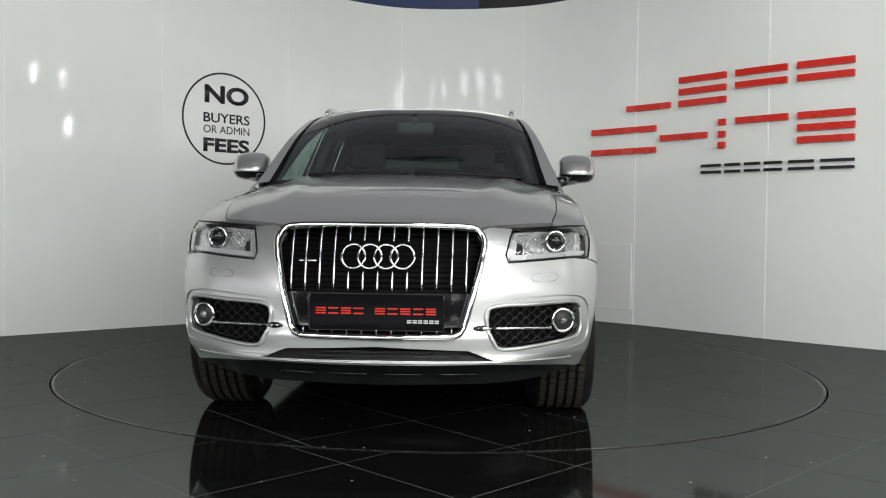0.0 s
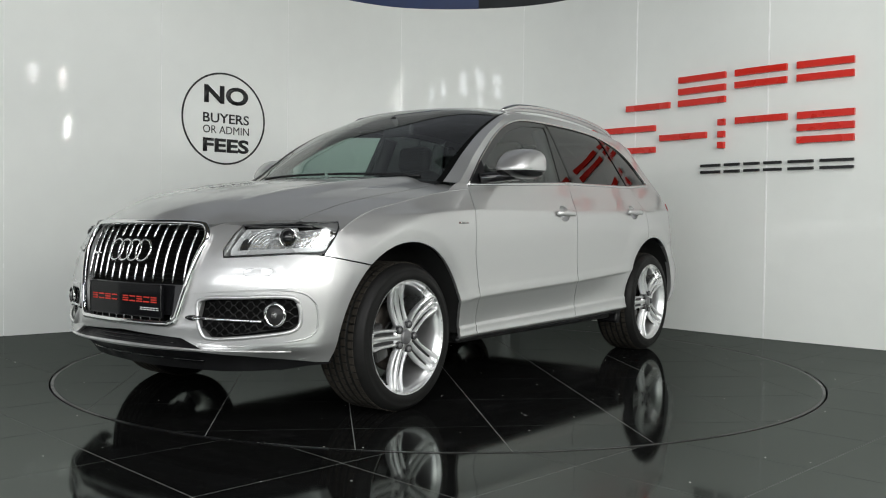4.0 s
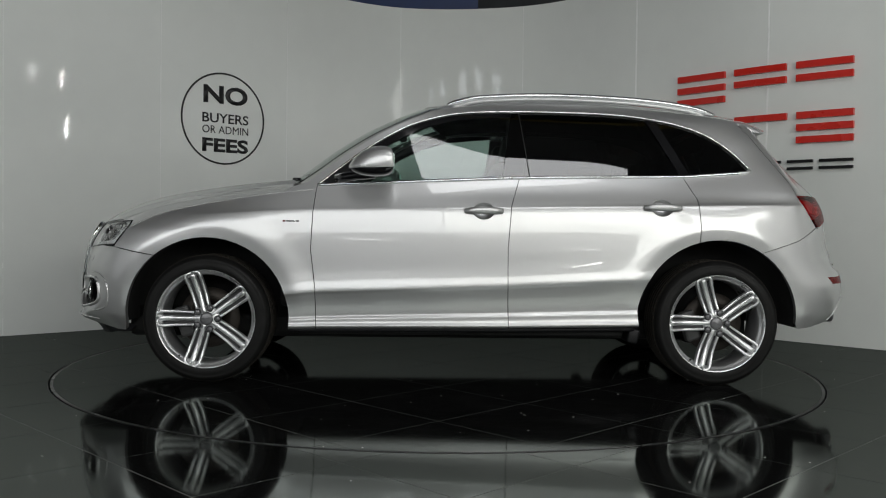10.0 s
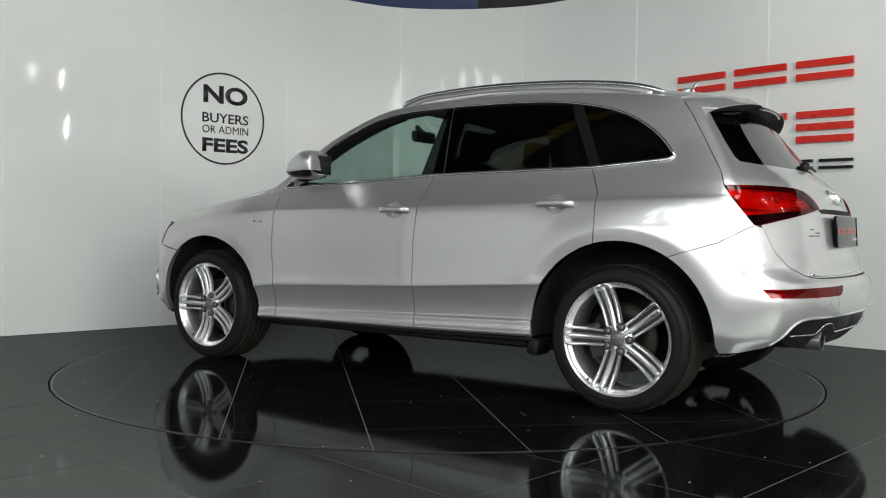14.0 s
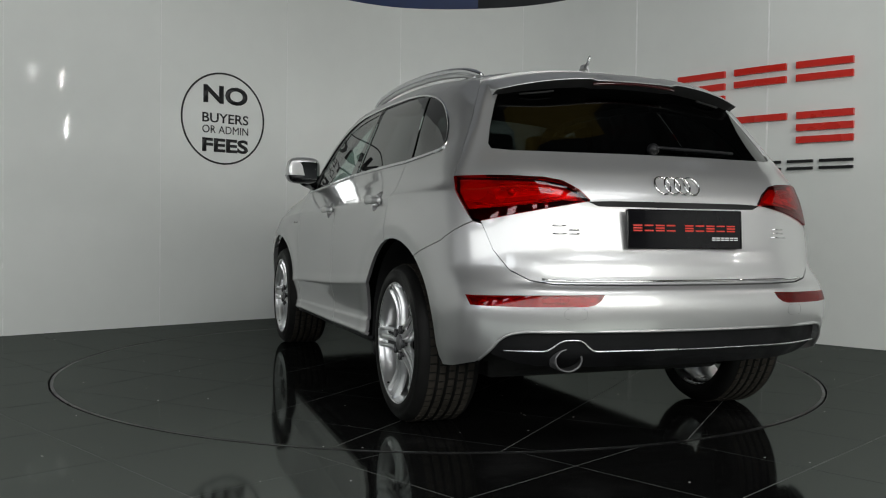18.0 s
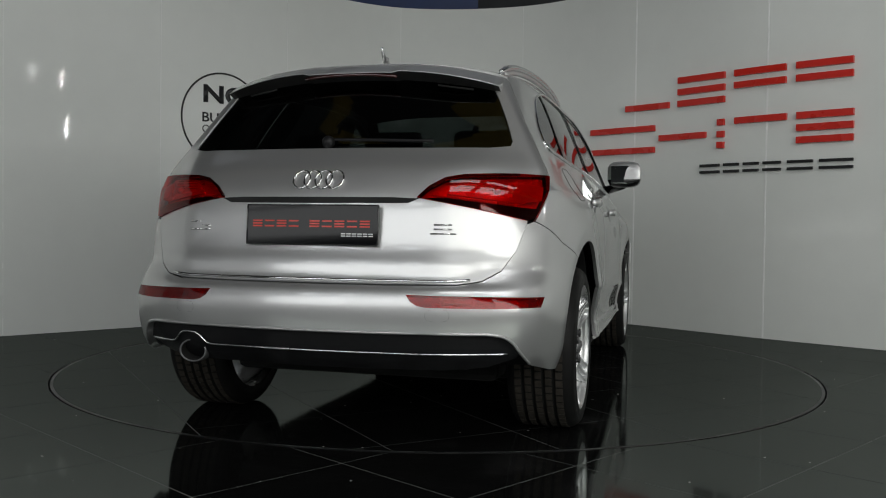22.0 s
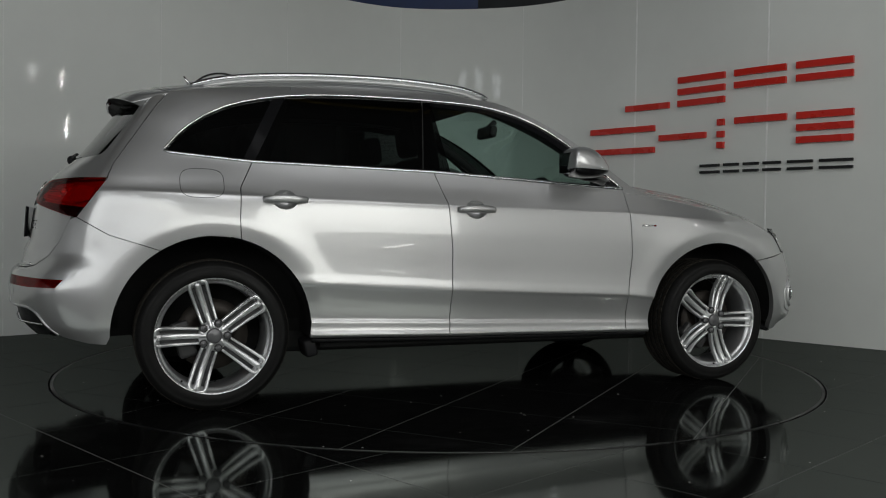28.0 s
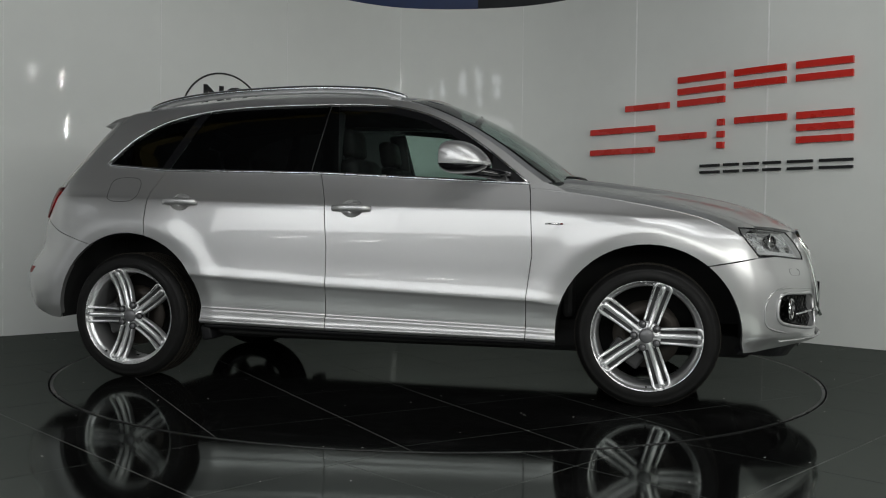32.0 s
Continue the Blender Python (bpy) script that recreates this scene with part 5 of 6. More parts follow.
# headlamps
for sgn in (1, -1):
    HL = F(LAMP_IN, (0.505, 0.75), (0.523, 0.82), LAMP_TOP, (0.62, 0.862), (0.72, 0.868)) + S((1.80, 0.872), (1.705, 0.876), (1.715, 0.85), (1.80, 0.742)) + F((0.79, 0.743), (0.66, 0.732))
    flip = (lambda b: mirrored(b)) if sgn < 0 else (lambda b: b)
    tub = flip(skin(HL, inset=0.055, da=0.05, db=0.03))
    lamp = part("headlamp", tub, M_REFLECT, car, "clear headlamp with a bright reflector")
    lens = part("headlamp_lens", hem(flip(skin(HL, inset=-0.002, da=0.04, db=0.03)), 0.012), M_LENS, lamp)
    lens.visible_shadow = False
    rim = [body(at(k, a, z), z) * 1.0 for k, a, z in dense(HL, 0.04)]
    rim = [Vector((p.x + 0.002, sgn * p.y, p.z)) for p in rim]
    part("lamp_seal", tube(rim, 0.0045, 6, True), M_GLOSSBLACK, lamp, "black seal round the lens")
    DR = F((0.53, 0.735), (0.66, 0.745), (0.78, 0.754)) + S((1.80, 0.756), (1.78, 0.772)) + F((0.78, 0.772), (0.66, 0.764), (0.55, 0.757), (0.56, 0.82), (0.565, 0.846), (0.70, 0.852), (0.74, 0.855), (0.73, 0.862), (0.62, 0.856), (0.545, 0.85), (0.535, 0.80), (0.525, 0.76))
    part("light_guide", hem(flip(skin(DR, inset=0.018, da=0.05, db=0.03)), 0.02), M_GUIDE, lamp, "white light-guide strip")
    BACK = F((0.56, 0.762), (0.66, 0.768), (0.665, 0.846), (0.57, 0.843))
    part("indicator_reflector", flip(skin(BACK, inset=0.03, da=0.05, db=0.03)), M_REFLECT, lamp)
    for k in range(5):
        r = 0.016 + 0.012 * k
        part("reflector_rib", tube([on_front(sgn * (0.648 - 1.15 * r * math.cos(t)), 0.782 + r * math.sin(t), -0.024) for t in np.linspace(0.0, 1.5, 9)], 0.0028, 5), M_GUIDE if k % 2 else M_REFLECT, lamp)
    part("brow", tube([on_front(sgn * y, 0.853 + 0.01 * (y - 0.53), -0.006) for y in np.linspace(0.55, 0.79, 14)], 0.006, 6), M_GLOSSBLACK, lamp, "black brow of the lamp")
    c = on_front(sgn * 0.715, 0.808, -0.03)
    ax = Vector((1, 0.25 * sgn, 0)).normalized()
    q = Vector((0, 0, 1)).rotation_difference(ax).to_matrix().to_4x4()
    bm = bmesh.new()
    bmesh.ops.create_uvsphere(bm, u_segments=24, v_segments=14, radius=0.034)
    bmesh.ops.transform(bm, matrix=Matrix.Translation(c) @ q, verts=bm.verts)
    part("projector", bm, M_GLOSSBLACK, lamp, "dark projector lens")
    ring = [c + q.to_3x3() @ Vector((0.040 * math.cos(a), 0.040 * math.sin(a), 0.006)) for a in np.linspace(0, 2 * math.pi, 33)[:-1]]
    part("projector_ring", tube(ring, 0.005, 8, True), M_CHROME, lamp)
    SIDE = F((0.775, 0.775), (0.775, 0.85)) + S((1.79, 0.86), (1.735, 0.862), (1.80, 0.775))
    part("side_reflector", flip(skin(SIDE, inset=0.03, da=0.05, db=0.03)), M_REFLECT, lamp)

# ---- rear end ----
LOWER = [(0.0, 0.652), (0.30, 0.652), (0.56, 0.655), (0.64, 0.668), (0.70, 0.705), (0.745, 0.780), (0.775, 0.880)]
TL_LOW = [(0.775, 0.888), (0.70, 0.907), (0.60, 0.929), (0.50, 0.948), (0.392, 0.966)]
TL_TOP = [(0.392, 0.972), (0.43, 1.012), (0.485, 1.045), (0.55, 1.058), (0.66, 1.064), (0.745, 1.066)]
RGLASS = [(0.0, 1.165), (0.40, 1.165), (0.61, 1.168), (0.684, 1.178), (0.688, 1.20), (0.656, 1.28), (0.608, 1.38), (0.550, 1.482), (0.30, 1.484), (0.0, 1.484)]
gate_edge = S((-1.98 - 0.004, 1.066), (-1.955 - 0.004, 1.13), (-1.86 - 0.004, 1.275), (-1.765 - 0.004, 1.42), (-1.722, 1.480))
gate = R(*LOWER) + R(*TL_LOW, *TL_TOP) + gate_edge + R((0.553, 1.482)) + R(*RGLASS[:-3][::-1])
bm = skin(gate, (), da=0.04, db=0.016)
mirrored(bm, 1)
tailgate = part("tailgate", hem(bm, 0.02), M_PAINT, car)
bm = skin(R(*RGLASS), inset=0.004, da=0.07, db=0.05)
mirrored(bm, 1)
part("rear_window", bm, M_PRIV, tailgate, "dark privacy glass rear window")
part("tailgate_trim", tube([on_rear(y, 0.664 + 0.014 * max(0, (abs(y) - 0.5) / 0.12) ** 2 * 0.6, 0.003) for y in np.linspace(-0.60, 0.60, 50)], 0.006, 8), M_CHROME, tailgate, "chrome strip along the tailgate edge")
# raised black strip over the plate: painted shade of the handle recess
bm = skin(R((0.0, 0.945), (0.36, 0.947), (0.40, 0.964), (0.30, 0.968), (0.0, 0.968)), inset=-0.002, da=0.05, db=0.01)
mirrored(bm, 1)
part("handle_recess", hem(bm, 0.01), M_SHADOW, tailgate, "raised black strip, painted shade of the handle recess")
plate("rear_plate", lambda y, z, o: Vector((-2.358 - o + 0.04 * y * y + (z - 0.79) * 0.06, y, z)), 0.525, 0.147, 0.790, car)
rings_badge(lambda a, b, c: on_rear(a, 1.035 + b, 0.006), 0.034, 0.045, 0.0045, tailgate)
for y0, y1, z0, z1 in ((0.545, 0.495, 0.842, 0.878), (0.485, 0.445, 0.842, 0.862)):
    for z in (z0, z1 - 0.006):
        part("model_badge", tube([on_rear(y0, z, 0.002), on_rear(y1, z, 0.002)], 0.0035, 6), M_CHROME, tailgate)
for y0, y1, z in ((-0.46, -0.525, 0.868), (-0.46, -0.525, 0.852), (-0.448, -0.54, 0.835)):
    part("engine_badge", tube([on_rear(y0, z, 0.002), on_rear(y1, z, 0.002)], 0.0035, 6), M_CHROME, tailgate)
# wiper
part("rear_wiper", tube([on_rear(y, 1.20 - 0.02 * abs(y + 0.0), 0.016) for y in np.linspace(0.02, -0.40, 14)], 0.007, 6), M_BLACK, tailgate, "black rear wiper")
bm = bmesh.new()
bmesh.ops.create_uvsphere(bm, u_segments=14, v_segments=8, radius=0.026)
bmesh.ops.translate(bm, vec=on_rear(0.02, 1.19, 0.014), verts=bm.verts)
part("wiper_hub", bm, M_BLACK, tailgate)

# tail lamps wrap from the tailgate round to the side
for sgn in (1, -1):
    flip = (lambda b: mirrored(b)) if sgn < 0 else (lambda b: b)
    TL = R(*[(y - 0.004 if y > 0.45 else y + 0.003, z) for y, z in TL_LOW]) + R(*[(y + 0.001, z - 0.003) for y, z in TL_TOP]) + S((-1.988, 1.060), (-2.047, 0.978), (-2.112, 0.893))
    lamp = part("tail_lamp", flip(skin(TL, inset=0.030, da=0.02, db=0.015)), M_FACET, car, "red tail lamp with bright facets")
    part("lamp_lens", hem(flip(skin(TL, inset=-0.007, da=0.03, db=0.02)), 0.03), M_REDGLASS, lamp, "glossy red lens")
    UP = R((0.44, 0.985), (0.50, 1.018), (0.60, 1.036), (0.735, 1.040)) + S((-2.03, 1.030), (-2.055, 0.975)) + R((0.74, 0.950), (0.66, 0.958), (0.55, 0.972), (0.46, 0.980))
    part("lamp_window", hem(flip(skin(UP, inset=0.016, da=0.025, db=0.012)), 0.008), M_FACET, lamp, "bright facets of the lamp")
    LG = R((0.50, 0.985), (0.60, 0.972), (0.735, 0.955)) + S((-2.062, 0.965), (-2.035, 1.02)) + R((0.74, 1.035), (0.73, 1.020), (0.725, 0.972), (0.60, 0.988), (0.51, 0.999))
    part("light_guide", hem(flip(skin(LG, inset=0.006, da=0.03, db=0.02)), 0.008), M_GUIDE, lamp, "bright light guide")
    for k in range(4):
        z = 1.004 + 0.010 * k
        part("lamp_rib", tube([on_rear(sgn * y, z + 0.02 * (y - 0.6), -0.010) for y in np.linspace(0.52 + 0.01 * k, 0.70, 8)], 0.0024, 5), M_GUIDE, lamp)
    LOW = R((0.772, 0.890), (0.70, 0.909), (0.60, 0.931), (0.50, 0.950), (0.42, 0.966), (0.50, 0.966), (0.60, 0.954), (0.735, 0.938)) + S((-2.083, 0.930), (-2.110, 0.895))
    part("lamp_base", hem(flip(skin(LOW, inset=-0.003, da=0.03, db=0.02)), 0.02), M_GLOSSBLACK, lamp, "dark lower border of the lamp")
    RIMT = R((0.40, 0.972), (0.44, 1.012), (0.49, 1.042), (0.55, 1.054), (0.66, 1.060), (0.735, 1.062))
    part("lamp_border", tube([on_rear(sgn * y, z, -0.002) for k_, y, z in RIMT], 0.006, 6), M_GLOSSBLACK, lamp)
    bm = bmesh.new()
    bmesh.ops.create_uvsphere(bm, u_segments=14, v_segments=8, radius=0.016)
    bmesh.ops.translate(bm, vec=on_rear(sgn * 0.665, 1.0, -0.014), verts=bm.verts)
    part("lamp_bulb", bm, M_GUIDE, lamp)

# rear bumper
ARCH = arc(RX, HUB + 0.01, AR, 122.5, 181, 14)
RB = S(*ARCH, (-1.985, 0.318), (-2.06, 0.325)) + R((0.805, 0.352), (0.775, 0.40), (0.745, 0.452), (0.69, 0.476), (0.55, 0.480), (0.0, 0.480)) + R(*[(y, z - 0.005) for y, z in LOWER]) + S((-2.112, 0.884), (-1.977, 0.806))
REFL = [(0.388, 0.618), (0.405, 0.594), (0.43, 0.579), (0.46, 0.573), (0.70, 0.569), (0.842, 0.571), (0.850, 0.608), (0.60, 0.614)]
bm = skin(RB, [R(*REFL)], da=0.024, db=0.012)
mirrored(bm, 1)
rb = part("rear_bumper", hem(bm, 0.03), M_PAINT, car)
bm = skin(R((0.0, 0.486), (0.55, 0.486), (0.70, 0.482), (0.75, 0.455), (0.785, 0.40), (0.765, 0.365), (0.66, 0.328), (0.50, 0.316), (0.0, 0.312)), inset=0.026, da=0.05, db=0.02)
mirrored(bm, 1)
part("diffuser", hem(bm, 0.03), M_BLACK, rb, "black diffuser")
part("diffuser_trim", tube([on_rear(y, 0.402 + (0.044 * math.exp(-((y - 0.50) / 0.066) ** 4)), -0.016) for y in np.linspace(0.73, -0.73, 80)], 0.0045, 6), M_SATIN, rb, "thin bright line across the diffuser")
part("bumper_edge", tube(loopy([on_rear(y, z, 0.0) for y, z in ((0.80, 0.36), (0.775, 0.405), (0.745, 0.452), (0.69, 0.476), (0.55, 0.480), (0.2, 0.480), (-0.2, 0.480), (-0.55, 0.480), (-0.69, 0.476), (-0.745, 0.452), (-0.775, 0.405), (-0.80, 0.36))], 4, False), 0.006, 6), M_PAINT, rb)
for sgn in (1, -1):
    bm = skin(R(*REFL), inset=0.020, da=0.012, db=0.008)
    if sgn < 0:
        bm = mirrored(bm)
    rf = part("bumper_reflector", bm, M_DIMFACET, rb, "red bumper reflector")
    bm = skin(R(*REFL), inset=0.001, da=0.04, db=0.02)
    part("reflector_lens", mirrored(bm) if sgn < 0 else bm, M_REDGLASS, rf, "glossy red lens")
    bm = skin(R((0.52, 0.602), (0.53, 0.588), (0.62, 0.588), (0.62, 0.602)), inset=0.010, da=0.04, db=0.02)
    if sgn < 0:
        bm = mirrored(bm)
    part("reversing_insert", bm, M_CLEARRED, rf)
    w = [on_rear(sgn * y, z, 0.0003) for y, z in ((0.468, 0.528), (0.536, 0.528), (0.536, 0.563), (0.468, 0.563))]
    part("tow_cover_gap", tube(loopy(w, 3), 0.0005, 4, True), M_HUBCAP, rb)
# exhaust
c = on_rear(0.50, 0.368, -0.016)
q = Matrix.Translation(c) @ Matrix.Rotation(radians(-90), 4, "Y") @ Matrix.Diagonal((0.98, 1.28, 1, 1))
bm = bmesh.new()
prof = [(0.043, -0.16), (0.046, 0.0), (0.0455, 0.004), (0.040, 0.002), (0.039, -0.15)]
rows = [[bm.verts.new((r * math.cos(a), r * math.sin(a), z)) for r, z in prof] for a in np.linspace(0, 2 * math.pi, 33)[:-1]]
for k in range(32):
    a, b = rows[k], rows[(k + 1) % 32]
    for j in range(3):
        bm.faces.new((a[j], b[j], b[j + 1], a[j + 1]))
bmesh.ops.transform(bm, matrix=q, verts=bm.verts)
tip = part("exhaust_tip", bm, M_HUBCAP, rb, "oval dark steel exhaust tip")
part("tip_rim", tube([q @ Vector((0.0428 * math.cos(a), 0.0428 * math.sin(a), 0.003)) for a in np.linspace(0, 2 * math.pi, 33)[:-1]], 0.0026, 6, True), M_HUBCAP, tip)
bm = bmesh.new()
bmesh.ops.create_cone(bm, cap_ends=True, segments=32, radius1=0.037, radius2=0.0402, depth=0.13)
bmesh.ops.translate(bm, vec=(0, 0, -0.064), verts=bm.verts)
bmesh.ops.delete(bm, geom=[f for f in bm.faces if f.calc_center_median().z > -0.01], context="FACES_ONLY")
bmesh.ops.transform(bm, matrix=q, verts=bm.verts)
part("exhaust_bore", bm, M_SHADOW, rb)

# roof spoiler: thin silver lip over a deep black underside
bm = bmesh.new()
rows = []
for j in range(41):
    v = -1 + j / 20
    y = 0.605 * v
    w = 1 - abs(v) ** 2.6
    tip = -1.875 - 0.105 * w
    zt = 1.437 + 0.062 * w - (0.008 if abs(y) < 0.20 else 0.0)
    x0, z0 = -1.70 - 0.08 * w, 1.495 + 0.063 * w
    sec = [(x0, z0 - 0.002), ((x0 * 2 + tip) / 3, (z0 * 2 + zt) / 3 + 0.010), ((x0 + tip * 2) / 3, (z0 + zt * 2) / 3 + 0.012), (tip + 0.012, zt + 0.004), (tip, zt), (tip + 0.001, zt - 0.003), (tip + 0.010, zt - 0.006), (tip + 0.07, zt - 0.028), (x0 - 0.035, zt - 0.048), (x0 + 0.02, z0 - 0.035)]
    rows.append([bm.verts.new((x, y, z)) for x, z in sec])
for a, b in zip(rows, rows[1:]):
    for k in range(len(a) - 1):
        f = bm.faces.new((a[k], a[k + 1], b[k + 1], b[k]))
        f.material_index = 1 if k >= 5 else 0
bm.faces.new(rows[0][::-1])
bm.faces.new(rows[-1])
bmesh.ops.recalc_face_normals(bm, faces=bm.faces)
sp = part("roof_spoiler", bm, [M_PAINT, M_SHADOW], car, "silver roof spoiler with a black underside")
part("high_brake_lamp", tube([Vector((-1.972 + 0.22 * y * y, y, 1.483 - 0.28 * y * y)) for y in np.linspace(-0.2, 0.2, 14)], 0.007, 6), M_DEEPRED, sp, "dark red high brake lamp")
for sgn in (1, -1):
    part("air_blade", tube([Vector((x, sgn * y, z)) for x, y, z in ((-1.872, 0.50, 1.424), (-1.895, 0.45, 1.428), (-1.905, 0.40, 1.434), (-1.91, 0.36, 1.441))], lambda s: 0.004, 6, flat_=1.6), M_SHADOW, sp, "black blade under the spoiler")

# roof rails and aerial
for sgn in (1, -1):
    pts = loopy([Vector((x, sgn * y, z)) for x, y, z in ((-0.02, 0.585, 1.572), (-0.10, 0.590, 1.596), (-0.22, 0.592, 1.618), (-0.55, 0.592, 1.635), (-0.92, 0.586, 1.630), (-1.22, 0.576, 1.612), (-1.45, 0.566, 1.582), (-1.60, 0.556, 1.542))], 6, False)
    part("roof_rail", tube(pts, lambda s: 0.015 * min(1, 0.55 + 6 * s, 0.55 + 6 * (1 - s)), 10, flat_=1.15), M_SATIN, car, "satin aluminium roof rail")
    pts = [p + Vector((0, 0, -0.022)) for p in pts[3:-3]]
    part("rail_foot", tube(pts, 0.011, 8), M_PAINT, car)
bm = tube([Vector((-1.49, 0, 1.605)), Vector((-1.515, 0, 1.625)), Vector((-1.55, 0, 1.632)), Vector((-1.575, 0, 1.60))], lambda s: 0.016 * (0.3 + math.sin(math.pi * min(1, s + 0.2))), 8, flat_=0.6)
aerial = part("aerial_base", bm, M_PAINT, car)
part("aerial_mast", tube([Vector((-1.545, 0, 1.625)), Vector((-1.568, 0, 1.652)), Vector((-1.582, 0, 1.672))], lambda s: 0.010 - 0.006 * s, 8), M_SATIN, aerial)

# fuel flap outline on the right, small wing badges, handles, mirrors
flap = [(-1.575 + 0.098 * math.copysign(abs(math.cos(a)) ** 0.6, math.cos(a)), 1.050 + 0.068 * math.copysign(abs(math.sin(a)) ** 0.6, math.sin(a))) for a in np.linspace(0, 2 * math.pi, 49)[:-1]]
part("fuel_flap_gap", tube([Vector((x, -side_y(x, z) - 0.0003, z)) for x, z in flap], 0.0014, 4, True), M_SHADOW, car)
for sgn in (1, -1):
    part("wing_badge", tube([Vector((x, sgn * (side_y(x, 0.885) + 0.001), 0.885)) for x in (0.79, 0.86)], 0.005, 6, flat_=0.4), M_CHROME, car)
    part("wing_badge_mark", tube([Vector((x, sgn * (side_y(x, 0.885) + 0.001), 0.885)) for x in (0.864, 0.878)], 0.005, 6, flat_=0.4), M_REDLENS, car)
    for xe, z in ((-0.32, 0.953), (-1.302, 0.981)):
        n = 17
        pts = []
        for k in range(n):
            f = k / (n - 1)
            x = xe + 0.205 * f
            out = 0.006 + 0.024 * min(1, math.sin(math.pi * min(max(f, 0.0), 1.0)) * 2.2)
            pts.append(Vector((x, sgn * (side_y(x, z) + out), z + 0.004 * math.sin(math.pi * f))))
        h = part("door_handle", tube(pts, lambda s: 0.0195 * (0.74 + 0.30 * math.sin(math.pi * s)), 14, flat_=0.62), M_PAINT, car)
        # dished cup behind the bar
        bm = bmesh.new()
        rows = []
        for f, deep in ((1.02, 0.0), (0.97, 0.010), (0.92, 0.034), (0.70, 0.050), (0.3, 0.054)):
            rows.append([bm.verts.new((xe + 0.1025 + CUP_X * f * math.cos(t), sgn * (side_y(xe + 0.1025 + CUP_X * f * math.cos(t), z + CUP_Z * f * math.sin(t)) + 0.0006 - deep), z + CUP_Z * f * math.sin(t))) for t in np.linspace(0, 2 * math.pi, 29)[:-1]])
        for p, q in zip(rows, rows[1:]):
            for k in range(28):
                bm.faces.new((p[k], p[(k + 1) % 28], q[(k + 1) % 28], q[k]))
        bm.faces.new(rows[-1])
        bmesh.ops.recalc_face_normals(bm, faces=bm.faces)
        part("handle_cup", bm, M_PAINT, h)
        if sgn < 0 and xe > -1:
            bm = bmesh.new()
            bmesh.ops.create_cone(bm, cap_ends=True, segments=14, radius1=0.007, radius2=0.006, depth=0.006)
            bmesh.ops.transform(bm, matrix=Matrix.Translation((xe + 0.018, -(side_y(xe + 0.018, z) + 0.026), z)) @ Matrix.Rotation(radians(90), 4, "X"), verts=bm.verts)
            part("key_cap", bm, M_GLOSSBLACK, h)


for sgn in (1, -1):
    secs = [(0.858, 0.55, 0.014), (0.870, 0.80, 0.006), (0.890, 0.94, 0.002), (0.930, 1.0, 0.0), (0.985, 1.0, -0.004), (1.020, 0.95, -0.010), (1.044, 0.84, -0.018), (1.058, 0.66, -0.026), (1.066, 0.38, -0.034)]
    bm = bmesh.new()
    outline = loopy([Vector((x, z, 0)) for x, z in ((-0.106, -0.055), (-0.110, 0.0), (-0.106, 0.055), (-0.088, 0.080), (-0.035, 0.086), (0.025, 0.072), (0.075, 0.040), (0.108, 0.004), (0.124, -0.030), (0.102, -0.056), (0.040, -0.076), (-0.060, -0.078))], 5)
    rows = [[bm.verts.new((0.396 + dx - 0.106 * (1 - k) * 0.6 + p.x * k, sgn * y, 1.208 + p.y * k)) for p in outline] for y, k, dx in secs]
    n = len(outline)
    for p, q in zip(rows, rows[1:]):
        for k in range(n):
            bm.faces.new((p[k], p[(k + 1) % n], q[(k + 1) % n], q[k]))
    bm.faces.new(rows[0][::-1])
    bm.faces.new(rows[-1])
    bmesh.ops.bisect_plane(bm, geom=bm.verts[:] + bm.edges[:] + bm.faces[:], plane_co=(0, 0, 1.186), plane_no=(0.03, 0, 1))
    bmesh.ops.recalc_face_normals(bm, faces=bm.faces)
    for f in bm.faces:
        f.material_index = 1 if f.calc_center_median().z + 0.03 * f.calc_center_median().x < 1.186 else 0
    mir = part("door_mirror", bm, [M_PAINT, M_GLOSSBLACK], car, "silver door mirror with a black lower shell")
    bm = bmesh.new()
    box(bm, 0, 0, 0, 0.006, 0.145, 0.108, bevel=0.0015)
    bmesh.ops.transform(bm, matrix=Matrix.Translation((0.2845, sgn * 0.955, 1.208)) @ Matrix.Rotation(radians(-1), 4, "Y") @ Matrix.Rotation(radians(-6 * sgn), 4, "Z"), verts=bm.verts)
    part("mirror_glass", bm, M_MIRROR, mir, smooth=False)
    part("mirror_lip", tube([Vector((0.396 + dx - 0.0636 * (1 - k) + 0.112 * k, sgn * y, 1.184 - 0.0035 * k)) for y, k, dx in secs[1:-1]], 0.003, 6), M_SATIN, mir, "thin bright lip of the mirror")
    part("mirror_arm", tube([Vector((0.585, sgn * 0.830, 1.122)), Vector((0.54, sgn * 0.865, 1.130)), Vector((0.47, sgn * 0.915, 1.140)), Vector((0.38, sgn * 0.95, 1.146))], lambda s: 0.030 - 0.004 * s, 12, flat_=1.2), M_GLOSSBLACK, mir, "gloss black mirror arm")
    bm = skin(S((0.690, 1.090), (0.60, 1.095), (0.50, 1.100), (0.50, 1.24), (0.60, 1.162)), inset=0.002, da=0.05, db=0.03)
    if sgn < 0:
        bm = mirrored(bm)
    part("mirror_sail", bm, M_BLACK, mir, "black corner trim")

# ---- wheels ----
TR, RIM, LIP = 0.3475, 0.262, 0.272


